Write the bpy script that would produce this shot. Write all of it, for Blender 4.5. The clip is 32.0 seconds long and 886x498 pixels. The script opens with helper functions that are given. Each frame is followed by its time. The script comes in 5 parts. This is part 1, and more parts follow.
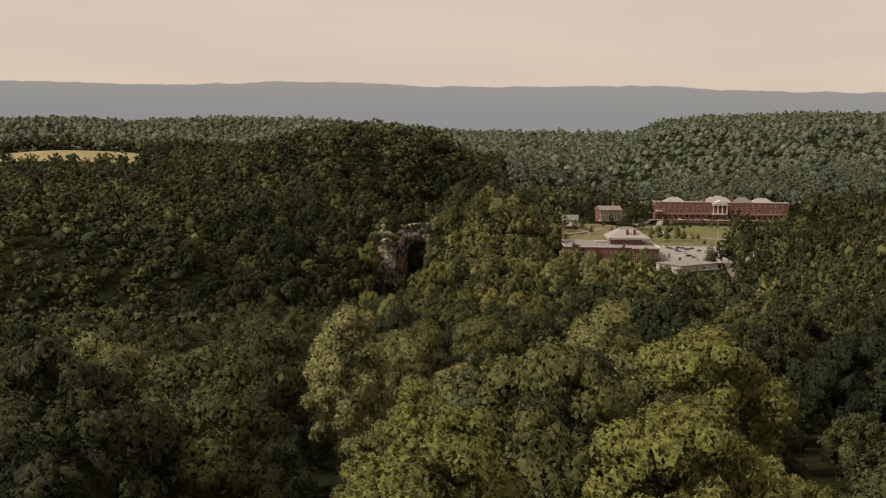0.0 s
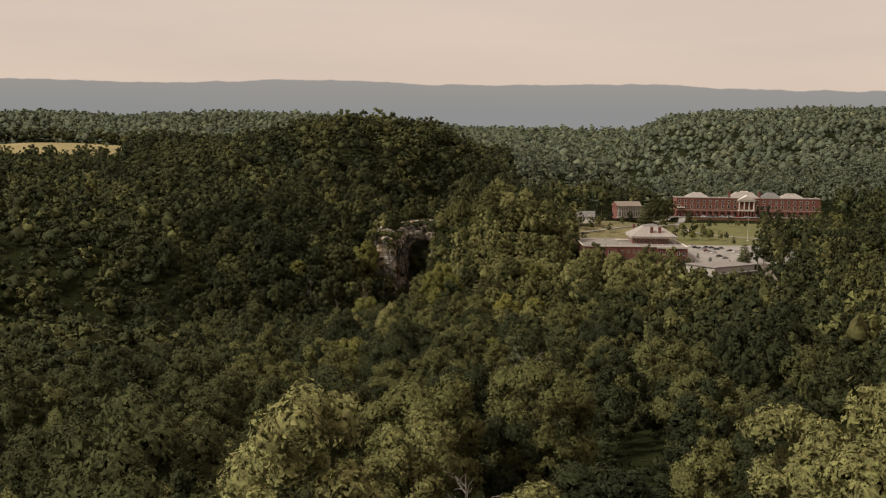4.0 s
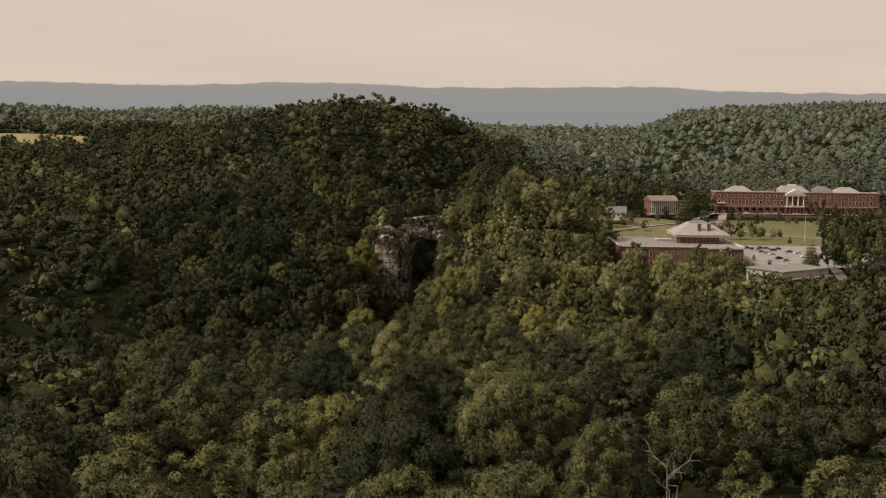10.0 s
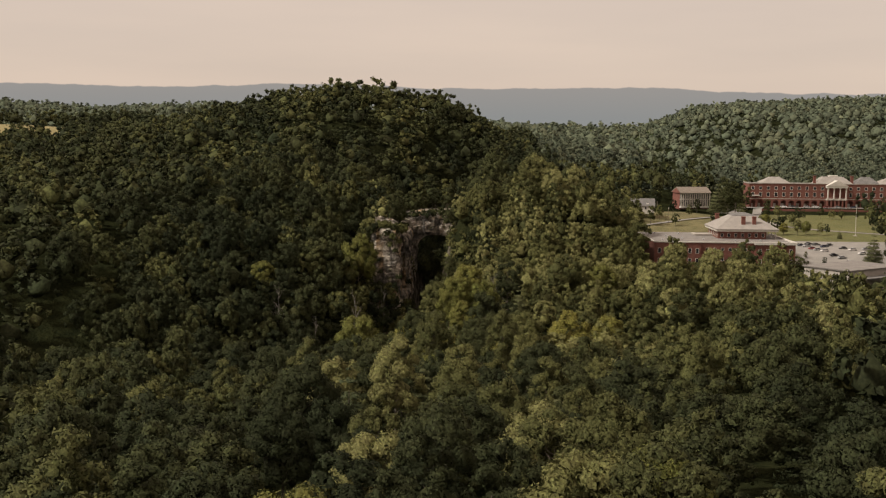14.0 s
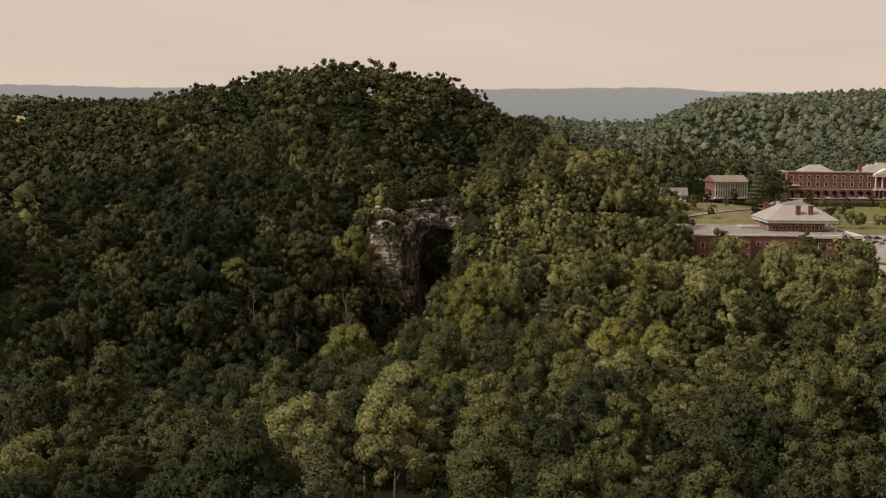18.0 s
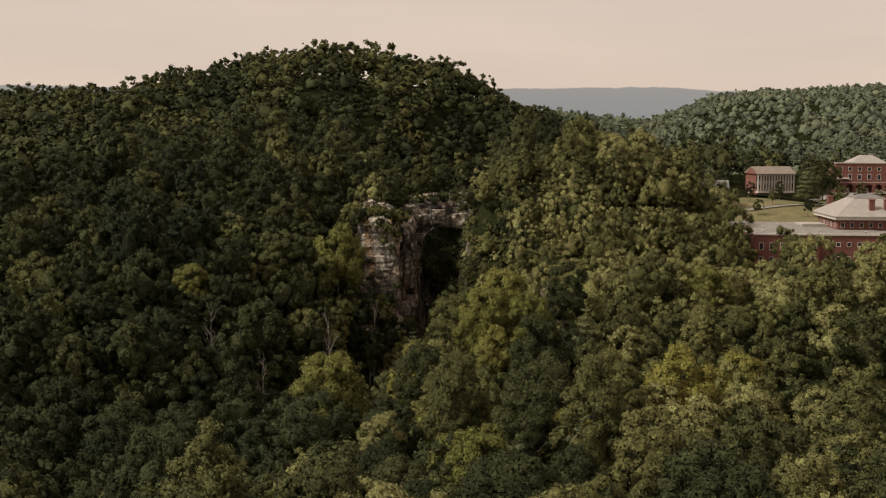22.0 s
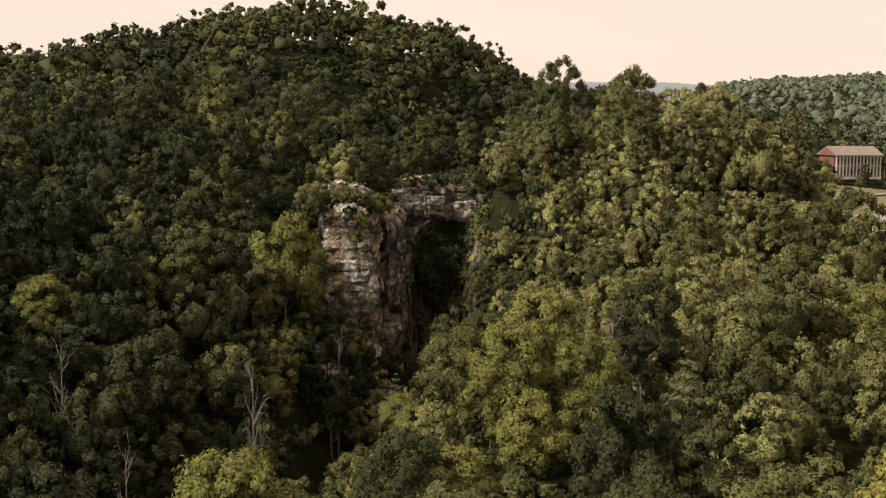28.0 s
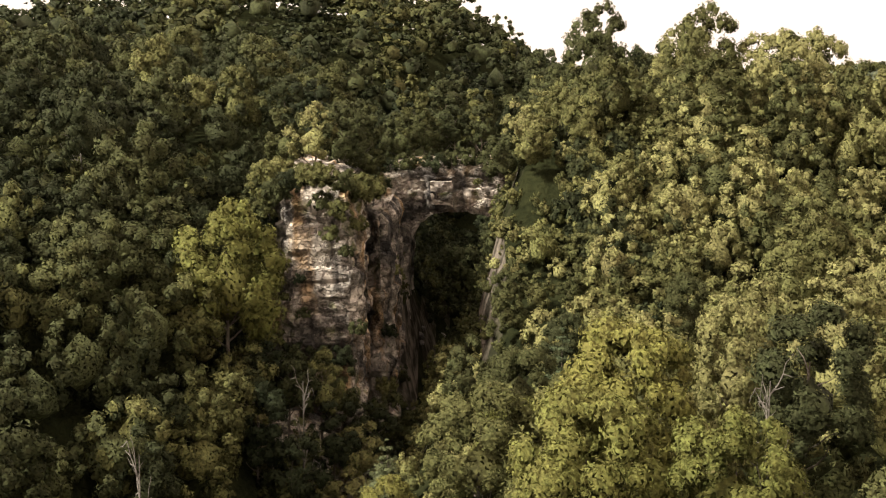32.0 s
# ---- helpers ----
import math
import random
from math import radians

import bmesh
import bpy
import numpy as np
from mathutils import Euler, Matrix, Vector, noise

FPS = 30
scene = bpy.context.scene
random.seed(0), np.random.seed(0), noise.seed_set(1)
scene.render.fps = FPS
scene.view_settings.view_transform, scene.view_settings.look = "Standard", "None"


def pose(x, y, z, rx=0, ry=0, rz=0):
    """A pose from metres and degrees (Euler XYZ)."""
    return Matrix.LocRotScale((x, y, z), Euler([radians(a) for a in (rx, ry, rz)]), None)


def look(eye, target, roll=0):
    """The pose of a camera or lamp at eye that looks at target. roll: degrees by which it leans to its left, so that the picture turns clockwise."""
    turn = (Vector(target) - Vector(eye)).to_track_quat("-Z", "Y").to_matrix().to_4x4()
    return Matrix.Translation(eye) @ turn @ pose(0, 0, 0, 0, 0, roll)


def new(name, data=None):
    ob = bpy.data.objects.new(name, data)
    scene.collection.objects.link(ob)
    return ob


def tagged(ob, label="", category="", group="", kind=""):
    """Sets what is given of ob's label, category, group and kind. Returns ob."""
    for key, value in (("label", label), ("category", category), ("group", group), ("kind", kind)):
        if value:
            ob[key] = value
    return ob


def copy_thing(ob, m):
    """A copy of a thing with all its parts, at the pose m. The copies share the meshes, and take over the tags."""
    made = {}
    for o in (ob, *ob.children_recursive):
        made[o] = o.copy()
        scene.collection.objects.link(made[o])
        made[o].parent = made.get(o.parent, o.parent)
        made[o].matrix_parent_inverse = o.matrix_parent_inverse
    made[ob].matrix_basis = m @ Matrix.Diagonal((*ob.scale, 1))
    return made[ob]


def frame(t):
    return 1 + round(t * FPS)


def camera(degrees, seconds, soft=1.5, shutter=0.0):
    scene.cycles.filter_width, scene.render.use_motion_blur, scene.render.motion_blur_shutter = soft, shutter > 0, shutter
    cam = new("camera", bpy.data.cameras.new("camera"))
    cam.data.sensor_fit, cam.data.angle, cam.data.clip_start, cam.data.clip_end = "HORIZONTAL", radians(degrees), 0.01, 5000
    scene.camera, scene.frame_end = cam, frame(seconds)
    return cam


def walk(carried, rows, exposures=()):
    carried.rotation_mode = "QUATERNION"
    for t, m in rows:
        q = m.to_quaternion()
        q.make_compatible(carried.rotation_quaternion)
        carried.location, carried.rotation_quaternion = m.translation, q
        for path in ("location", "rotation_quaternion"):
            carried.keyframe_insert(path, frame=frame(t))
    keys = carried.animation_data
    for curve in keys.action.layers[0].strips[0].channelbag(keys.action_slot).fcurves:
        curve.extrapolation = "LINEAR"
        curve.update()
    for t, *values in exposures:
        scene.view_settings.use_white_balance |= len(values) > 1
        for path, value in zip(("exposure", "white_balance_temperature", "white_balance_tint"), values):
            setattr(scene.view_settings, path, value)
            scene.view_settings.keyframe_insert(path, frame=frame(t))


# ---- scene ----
cam = camera(39.2, 32.0, 1.2)
PATH = [
    (0, 0.00, 0.00, 140.00, 0.042, -6.138, -0.67),
    (2, -2.03, 44.18, 135.81, 0.029, -6.217, -0.67),
    (4, -4.06, 87.78, 131.23, 0.020, -6.218, -0.74),
    (6, -5.90, 131.17, 126.64, -0.021, -6.172, -0.77),
    (8, -8.03, 174.66, 121.55, -0.031, -6.145, -0.72),
    (10, -10.44, 218.31, 115.95, -0.036, -6.099, -0.72),
    (12, -12.78, 261.98, 109.98, -0.043, -6.056, -0.70),
    (14, -14.79, 305.38, 104.22, -0.045, -6.049, -0.64),
    (16, -16.44, 348.50, 98.42, -0.041, -6.031, -0.63),
    (18, -17.78, 391.86, 92.82, -0.059, -6.032, -0.47),
    (20, -18.77, 435.95, 88.30, -0.071, -6.022, -0.52),
    (22, -19.43, 479.43, 84.44, -0.004, -6.033, -0.39),
    (24, -19.88, 522.44, 80.54, -0.039, -6.142, -0.42),
    (25.5, -20.18, 554.51, 77.63, 0.033, -6.176, -0.41),
    (27.5, -19.59, 596.17, 73.82, -0.002, -6.297, -0.60),
    (29, -19.31, 626.81, 71.05, -0.132, -6.338, -0.68),
    (30.5, -19.96, 657.02, 67.95, -0.135, -6.441, -0.58),
    (32, -21.04, 686.66, 64.85, -0.075, -6.471, -0.47),
]
walk(cam, [(t, pose(x, y, z, 90 + pitch, roll, yaw)) for t, x, y, z, yaw, pitch, roll in PATH],
     exposures=[(0, -0.15), (20, -0.15), (25, 0.05), (28, 0.4), (30, 0.74), (32, 1.05)])

# world, sun and exposure
world = bpy.data.worlds.new("world")
scene.world = world
world.use_nodes = True
wn, wl = world.node_tree.nodes, world.node_tree.links
wn.clear()
w_out = wn.new("ShaderNodeOutputWorld")
w_bg = wn.new("ShaderNodeBackground")
w_sky = wn.new("ShaderNodeTexSky")
w_sky.sky_type = "NISHITA"
w_sky.sun_disc = False
w_sky.sun_elevation = radians(46)
w_sky.sun_rotation = radians(255)
w_coord = wn.new("ShaderNodeTexCoord")
w_map = wn.new("ShaderNodeMapping")
w_map.inputs["Scale"].default_value = (1.2, 1.2, 9.0)
w_noise = wn.new("ShaderNodeTexNoise")
w_noise.inputs["Scale"].default_value = 2.6
w_noise.inputs["Detail"].default_value = 5.0
w_ramp = wn.new("ShaderNodeValToRGB")
w_ramp.color_ramp.elements[0].position = 0.3
w_ramp.color_ramp.elements[1].position = 0.75
w_ramp.color_ramp.elements[0].color = (0.68, 0.545, 0.455, 1)
w_ramp.color_ramp.elements[1].color = (0.76, 0.60, 0.49, 1)
w_dim = wn.new("ShaderNodeMix")
w_dim.data_type = "RGBA"
w_dim.inputs["Factor"].default_value = 0.012
wl.new(w_coord.outputs["Generated"], w_map.inputs["Vector"])
wl.new(w_map.outputs["Vector"], w_noise.inputs["Vector"])
wl.new(w_noise.outputs["Fac"], w_ramp.inputs["Fac"])
wl.new(w_ramp.outputs["Color"], w_dim.inputs["A"])
wl.new(w_sky.outputs["Color"], w_dim.inputs["B"])
# the far mountain ridge, drawn on the sky at the horizon, too far off to shift
def w_math(op, a, b=None, c=None):
    nd = wn.new("ShaderNodeMath")
    nd.operation = op
    for i, v in enumerate((a, b, c)):
        if v is None:
            continue
        if isinstance(v, (int, float)):
            nd.inputs[i].default_value = v
        else:
            wl.new(v, nd.inputs[i])
    return nd.outputs[0]


w_sep = wn.new("ShaderNodeSeparateXYZ")
wl.new(w_coord.outputs["Generated"], w_sep.inputs[0])
bearing = w_math("ARCTAN2", w_sep.outputs["X"], w_sep.outputs["Y"])
rise = w_math("ARCSINE", w_sep.outputs["Z"])
wave = w_math("MULTIPLY", w_math("COSINE", w_math("MULTIPLY_ADD", bearing, 25.1, 2.5)), 0.0014)
bow = w_math("MULTIPLY", w_math("MULTIPLY", bearing, bearing), -0.024)
w_rough = wn.new("ShaderNodeTexNoise")
w_rough.noise_dimensions = "1D"
w_rough.inputs["Scale"].default_value, w_rough.inputs["Detail"].default_value = 26.0, 4.0
wl.new(bearing, w_rough.inputs["W"])
crest = w_math("ADD", w_math("ADD", wave, bow), w_math("MULTIPLY_ADD", w_rough.outputs["Fac"], 0.0050, 0.0214))
w_edge = wn.new("ShaderNodeMapRange")
w_edge.inputs["From Min"].default_value, w_edge.inputs["From Max"].default_value = -0.0004, 0.0004
wl.new(w_math("SUBTRACT", crest, rise), w_edge.inputs["Value"])
# the haze of distance is painted into the ridge's greys
w_hazed_hill = wn.new("ShaderNodeValToRGB")
w_hazed_hill.color_ramp.elements[0].color = (0.30, 0.305, 0.30, 1)
w_hazed_hill.color_ramp.elements[1].color = (0.36, 0.335, 0.315, 1)
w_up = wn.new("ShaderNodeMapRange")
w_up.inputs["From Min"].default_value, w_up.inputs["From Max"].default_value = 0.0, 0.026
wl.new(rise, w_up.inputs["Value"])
wl.new(w_up.outputs["Result"], w_hazed_hill.inputs["Fac"])
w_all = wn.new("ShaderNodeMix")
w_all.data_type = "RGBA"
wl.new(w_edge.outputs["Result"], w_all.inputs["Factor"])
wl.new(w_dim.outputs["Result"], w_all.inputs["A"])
wl.new(w_hazed_hill.outputs["Color"], w_all.inputs["B"])
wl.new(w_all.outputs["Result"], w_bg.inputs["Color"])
# an overcast sky is brightest overhead
wl.new(w_math("MULTIPLY_ADD", w_math("MAXIMUM", w_math("SUBTRACT", w_sep.outputs["Z"], 0.12), 0.0), 0.5, 1.0), w_bg.inputs["Strength"])
wl.new(w_bg.outputs["Background"], w_out.inputs["Surface"])

sun_data = bpy.data.lights.new("sun", "SUN")
sun_data.energy = 5.0
sun_data.angle = radians(8)
sun_data.color = (1.0, 0.93, 0.82)
sun = new("sun", sun_data)
sun.matrix_world = look((-207, -55, 220), (0, 0, 0))


# ---- materials
def node_material(name, roughness=0.9, specular=0.2):
    m = bpy.data.materials.new(name)
    m.use_nodes = True
    p = m.node_tree.nodes["Principled BSDF"]
    p.inputs["Roughness"].default_value = roughness
    p.inputs["Specular IOR Level"].default_value = specular
    return m, m.node_tree.nodes, m.node_tree.links, p


def ramp(nodes, stops):
    r = nodes.new("ShaderNodeValToRGB")
    while len(r.color_ramp.elements) < len(stops):
        r.color_ramp.elements.new(0.5)
    for e, (pos, col) in zip(r.color_ramp.elements, stops):
        e.position, e.color = pos, (*col, 1)
    return r


def surface(name, low, high, scale, roughness=0.9, bump=0.3, fine=6.0, metal=0.0, specular=0.3):
    """Two-scale noise between two colours, with a little relief."""
    m, n, l, p = node_material(name, roughness, specular)
    p.inputs["Metallic"].default_value = metal
    c = n.new("ShaderNodeTexCoord")
    a, b = n.new("ShaderNodeTexNoise"), n.new("ShaderNodeTexNoise")
    a.inputs["Scale"].default_value, b.inputs["Scale"].default_value = scale, scale * fine
    a.inputs["Detail"].default_value = b.inputs["Detail"].default_value = 5
    mix = n.new("ShaderNodeMath")
    mix.operation = "MULTIPLY_ADD"
    mix.inputs[1].default_value = 0.5
    half = n.new("ShaderNodeMath")
    half.operation = "MULTIPLY"
    half.inputs[1].default_value = 0.5
    r = ramp(n, [(0.35, low), (0.65, high)])
    l.new(c.outputs["Object"], a.inputs["Vector"])
    l.new(c.outputs["Object"], b.inputs["Vector"])
    l.new(b.outputs["Fac"], half.inputs[0])
    l.new(a.outputs["Fac"], mix.inputs[0])
    l.new(half.outputs[0], mix.inputs[2])
    l.new(mix.outputs[0], r.inputs["Fac"])
    l.new(r.outputs["Color"], p.inputs["Base Color"])
    if bump:
        bp = n.new("ShaderNodeBump")
        bp.inputs["Strength"].default_value = bump
        bp.inputs["Distance"].default_value = 0.3 / scale
        l.new(b.outputs["Fac"], bp.inputs["Height"])
        l.new(bp.outputs["Normal"], p.inputs["Normal"])
    return m


def leaf_material(name, stops, per_object, grain=2.4, holes=0.0, mottle=0.45, fringe=2.0):
    """Foliage: one hue for each tree, a smaller change from leaf to leaf, and some light let through."""
    m, n, l, p = node_material(name, 0.75, 0.06)
    geo = n.new("ShaderNodeNewGeometry")
    if per_object:
        tree = n.new("ShaderNodeObjectInfo").outputs["Random"]
    else:
        at = n.new("ShaderNodeAttribute")
        at.attribute_name = "tint_and_shade"
        tree = at.outputs["Fac"]
    r = ramp(n, stops)
    l.new(tree, r.inputs["Fac"])
    hsv = n.new("ShaderNodeHueSaturation")
    val = n.new("ShaderNodeMapRange")
    val.inputs["To Min"].default_value, val.inputs["To Max"].default_value = 0.75, 1.3
    hue = n.new("ShaderNodeMapRange")
    hue.inputs["To Min"].default_value, hue.inputs["To Max"].default_value = 0.485, 0.51
    l.new(geo.outputs["Random Per Island"], val.inputs["Value"])
    l.new(geo.outputs["Random Per Island"], hue.inputs["Value"])
    l.new(val.outputs["Result"], hsv.inputs["Value"])
    l.new(hue.outputs["Result"], hsv.inputs["Hue"])
    l.new(r.outputs["Color"], hsv.inputs["Color"])
    where = n.new("ShaderNodeTexCoord")
    speck = n.new("ShaderNodeTexNoise")
    speck.inputs["Scale"].default_value, speck.inputs["Detail"].default_value = grain, 2.0
    l.new(where.outputs["Object"], speck.inputs["Vector"])
    fleck = ramp(n, [(0.36, (1 - mottle, 1 - mottle, 1 - mottle)), (0.62, (1 + mottle * 0.7, 1 + mottle * 0.65, 1 + mottle * 0.5))])
    l.new(speck.outputs["Fac"], fleck.inputs["Fac"])
    both = n.new("ShaderNodeMix")
    both.data_type, both.blend_type = "RGBA", "MULTIPLY"
    both.inputs["Factor"].default_value = 1.0
    l.new(hsv.outputs["Color"], both.inputs["A"])
    l.new(fleck.outputs["Color"], both.inputs["B"])
    l.new(both.outputs["Result"], p.inputs["Base Color"])
    bump = n.new("ShaderNodeBump")
    bump.inputs["Strength"].default_value, bump.inputs["Distance"].default_value = 0.6, 0.3
    l.new(speck.outputs["Fac"], bump.inputs["Height"])
    l.new(bump.outputs["Normal"], p.inputs["Normal"])
    tr = n.new("ShaderNodeBsdfTranslucent")
    l.new(hsv.outputs["Color"], tr.inputs["Color"])
    mix = n.new("ShaderNodeMixShader")
    mix.inputs["Fac"].default_value = 0.15
    l.new(p.outputs["BSDF"], mix.inputs[1])
    l.new(tr.outputs["BSDF"], mix.inputs[2])
    out = mix.outputs["Shader"]
    if holes:
        # gaps between the leaves of a spray
        gap = n.new("ShaderNodeTexNoise")
        gap.inputs["Scale"].default_value, gap.inputs["Detail"].default_value = fringe, 2.0
        l.new(where.outputs["Object"], gap.inputs["Vector"])
        edge = n.new("ShaderNodeMath")
        edge.operation = "GREATER_THAN"
        edge.inputs[1].default_value = holes
        l.new(gap.outputs["Fac"], edge.inputs[0])
        clear = n.new("ShaderNodeBsdfTransparent")
        cut = n.new("ShaderNodeMixShader")
        l.new(edge.outputs[0], cut.inputs["Fac"])
        l.new(clear.outputs["BSDF"], cut.inputs[1])
        l.new(out, cut.inputs[2])
        out = cut.outputs["Shader"]
    l.new(out, n["Material Output"].inputs["Surface"])
    return m


BROAD = [(0.0, (0.020, 0.025, 0.012)), (0.3, (0.033, 0.038, 0.017)), (0.55, (0.054, 0.058, 0.023)), (0.8, (0.103, 0.104, 0.038)), (1.0, (0.172, 0.167, 0.068))]
# far leaves are paler and greyer: distance haze put into their colour
FAR_WOOD_HAZED = [(0.0, (0.060, 0.074, 0.052)), (0.5, (0.096, 0.110, 0.072)), (1.0, (0.145, 0.150, 0.088))]
PALE = [(0.0, (0.098, 0.104, 0.030)), (0.6, (0.130, 0.129, 0.038)), (1.0, (0.175, 0.162, 0.042))]
NEEDLE = [(0.0, (0.048, 0.062, 0.032)), (0.5, (0.075, 0.086, 0.042)), (1.0, (0.115, 0.117, 0.055))]
m_broad = leaf_material("broad_leaves", BROAD, True, 2.2, 0.46, 0.35, 7.5)
m_broad_mass = leaf_material("broad_leafage", BROAD, True, 1.9, 0.43, 0.4, 2.2)
m_pale = leaf_material("pale_leaves", PALE, True, 2.2, 0.46, 0.35, 7.5)
m_pale_mass = leaf_material("pale_leafage", PALE, True, 1.9, 0.43, 0.4, 2.2)
m_needle = leaf_material("needles", NEEDLE, True, 2.4, 0.47, 0.3, 6.0)
m_needle_mass = leaf_material("needle_sprays", NEEDLE, True, 2.4, 0.43, 0.4, 2.6)
m_forest = leaf_material("forest_leaves", BROAD, False, 1.0, 0.0, 0.35)
m_far_hazed = leaf_material("hazed_far_leaves", FAR_WOOD_HAZED, False, 0.5, 0.0, 0.25)
m_dense = leaf_material("dense_forest_leaves", BROAD, False, 1.7, 0.45, 0.3, 4.0)
m_dense_mass = leaf_material("dense_forest_leafage", BROAD, False, 2.4, 0.43, 0.45, 3.2)
MASS = {m_broad: m_broad_mass, m_pale: m_pale_mass, m_needle: m_needle_mass, m_dense: m_dense_mass, m_forest: m_forest, m_far_hazed: m_far_hazed}
m_bark = surface("bark", (0.07, 0.055, 0.04), (0.16, 0.135, 0.11), 1.5, 0.95, 0.6)
m_dead = surface("bleached_wood", (0.10, 0.088, 0.074), (0.20, 0.18, 0.155), 1.2, 0.9, 0.4)
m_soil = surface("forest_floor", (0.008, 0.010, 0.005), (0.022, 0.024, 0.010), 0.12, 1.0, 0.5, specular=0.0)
sn, sl = m_soil.node_tree.nodes, m_soil.node_tree.links
s_pos, s_xyz, s_far, s_mix, s_noise = sn.new("ShaderNodeNewGeometry"), sn.new("ShaderNodeSeparateXYZ"), sn.new("ShaderNodeMapRange"), sn.new("ShaderNodeMix"), sn.new("ShaderNodeTexNoise")
s_far.inputs["From Min"].default_value, s_far.inputs["From Max"].default_value = 2700, 3500
s_mix.data_type = "RGBA"
s_noise.inputs["Scale"].default_value, s_noise.inputs["Detail"].default_value = 0.03, 8
s_wood = ramp(sn, [(0.35, (0.035, 0.05, 0.022)), (0.65, (0.085, 0.10, 0.04))])
sl.new(s_pos.outputs["Position"], s_xyz.inputs["Vector"])
sl.new(s_pos.outputs["Position"], s_noise.inputs["Vector"])
sl.new(s_noise.outputs["Fac"], s_wood.inputs["Fac"])
sl.new(s_xyz.outputs["Y"], s_far.inputs["Value"])
sl.new(s_far.outputs["Result"], s_mix.inputs["Factor"])
s_base = sn["Principled BSDF"].inputs["Base Color"]
sl.new(s_base.links[0].from_socket, s_mix.inputs["A"])
sl.new(s_wood.outputs["Color"], s_mix.inputs["B"])
s_up, s_steep, s_rock = sn.new("ShaderNodeSeparateXYZ"), sn.new("ShaderNodeMapRange"), sn.new("ShaderNodeMix")
s_rock.data_type = "RGBA"
s_steep.inputs["From Min"].default_value, s_steep.inputs["From Max"].default_value = 0.40, 0.26
s_stone = ramp(sn, [(0.4, (0.035, 0.032, 0.024)), (0.62, (0.17, 0.145, 0.115))])
s_grain = sn.new("ShaderNodeTexNoise")
s_grain.inputs["Scale"].default_value, s_grain.inputs["Detail"].default_value = 0.25, 8
sl.new(s_pos.outputs["Position"], s_grain.inputs["Vector"])
sl.new(s_grain.outputs["Fac"], s_stone.inputs["Fac"])
sl.new(s_pos.outputs["True Normal"], s_up.inputs["Vector"])
sl.new(s_up.outputs["Z"], s_steep.inputs["Value"])
sl.new(s_steep.outputs["Result"], s_rock.inputs["Factor"])
sl.new(s_mix.outputs["Result"], s_rock.inputs["A"])
sl.new(s_stone.outputs["Color"], s_rock.inputs["B"])
sl.new(s_rock.outputs["Result"], s_base)


# ---- the lie of the land
# The plan's y counts along the flight in steps of DEEP metres; x and heights are in metres.
DEEP = 2.075

AXIS = np.array([(-420, 300), (-260, 322), (-175, 340), (-115, 356), (-64, 380), (-38, 404), (-30, 424), (-29, 442), (-20, 470), (-15, 500), (-4, 535), (28, 568), (90, 610), (170, 690), (235, 790), (280, 960), (300, 1500), (300, 5200)], float)


def ease(a, b, v):
    t = np.clip((v - a) / (b - a), 0, 1)
    return t * t * (3 - 2 * t)


def axis_distance(x, y):
    """Distance from the bed of the gorge, positive on the hill's side, and how far along it."""
    best = np.full(np.shape(x), 1e9)
    side = np.zeros(np.shape(x))
    for (ax, ay), (bx, by) in zip(AXIS[:-1], AXIS[1:]):
        dx, dy = bx - ax, by - ay
        t = np.clip(((x - ax) * dx + (y - ay) * dy) / (dx * dx + dy * dy), 0, 1)
        px, py = x - ax - t * dx, y - ay - t * dy
        d = np.hypot(px, py)
        nearer = d < best
        best = np.where(nearer, d, best)
        side = np.where(nearer, np.sign(dx * py - dy * px), side)
    return best * np.where(side == 0, 1, side)


def ripple(x, y, k, seed):
    r = np.random.RandomState(seed)
    out = 0
    for n in range(5):
        a, p, f = r.uniform(0, 6.28), r.uniform(0, 6.28), k * r.uniform(0.6, 1.7)
        out = out + np.sin((x * np.cos(a) + y * np.sin(a)) * f + p)
    return out / 5


def hump(x, y, cx, cy, sx, sy):
    return np.exp(-((x - cx) / sx) ** 2 - ((y - cy) / sy) ** 2)


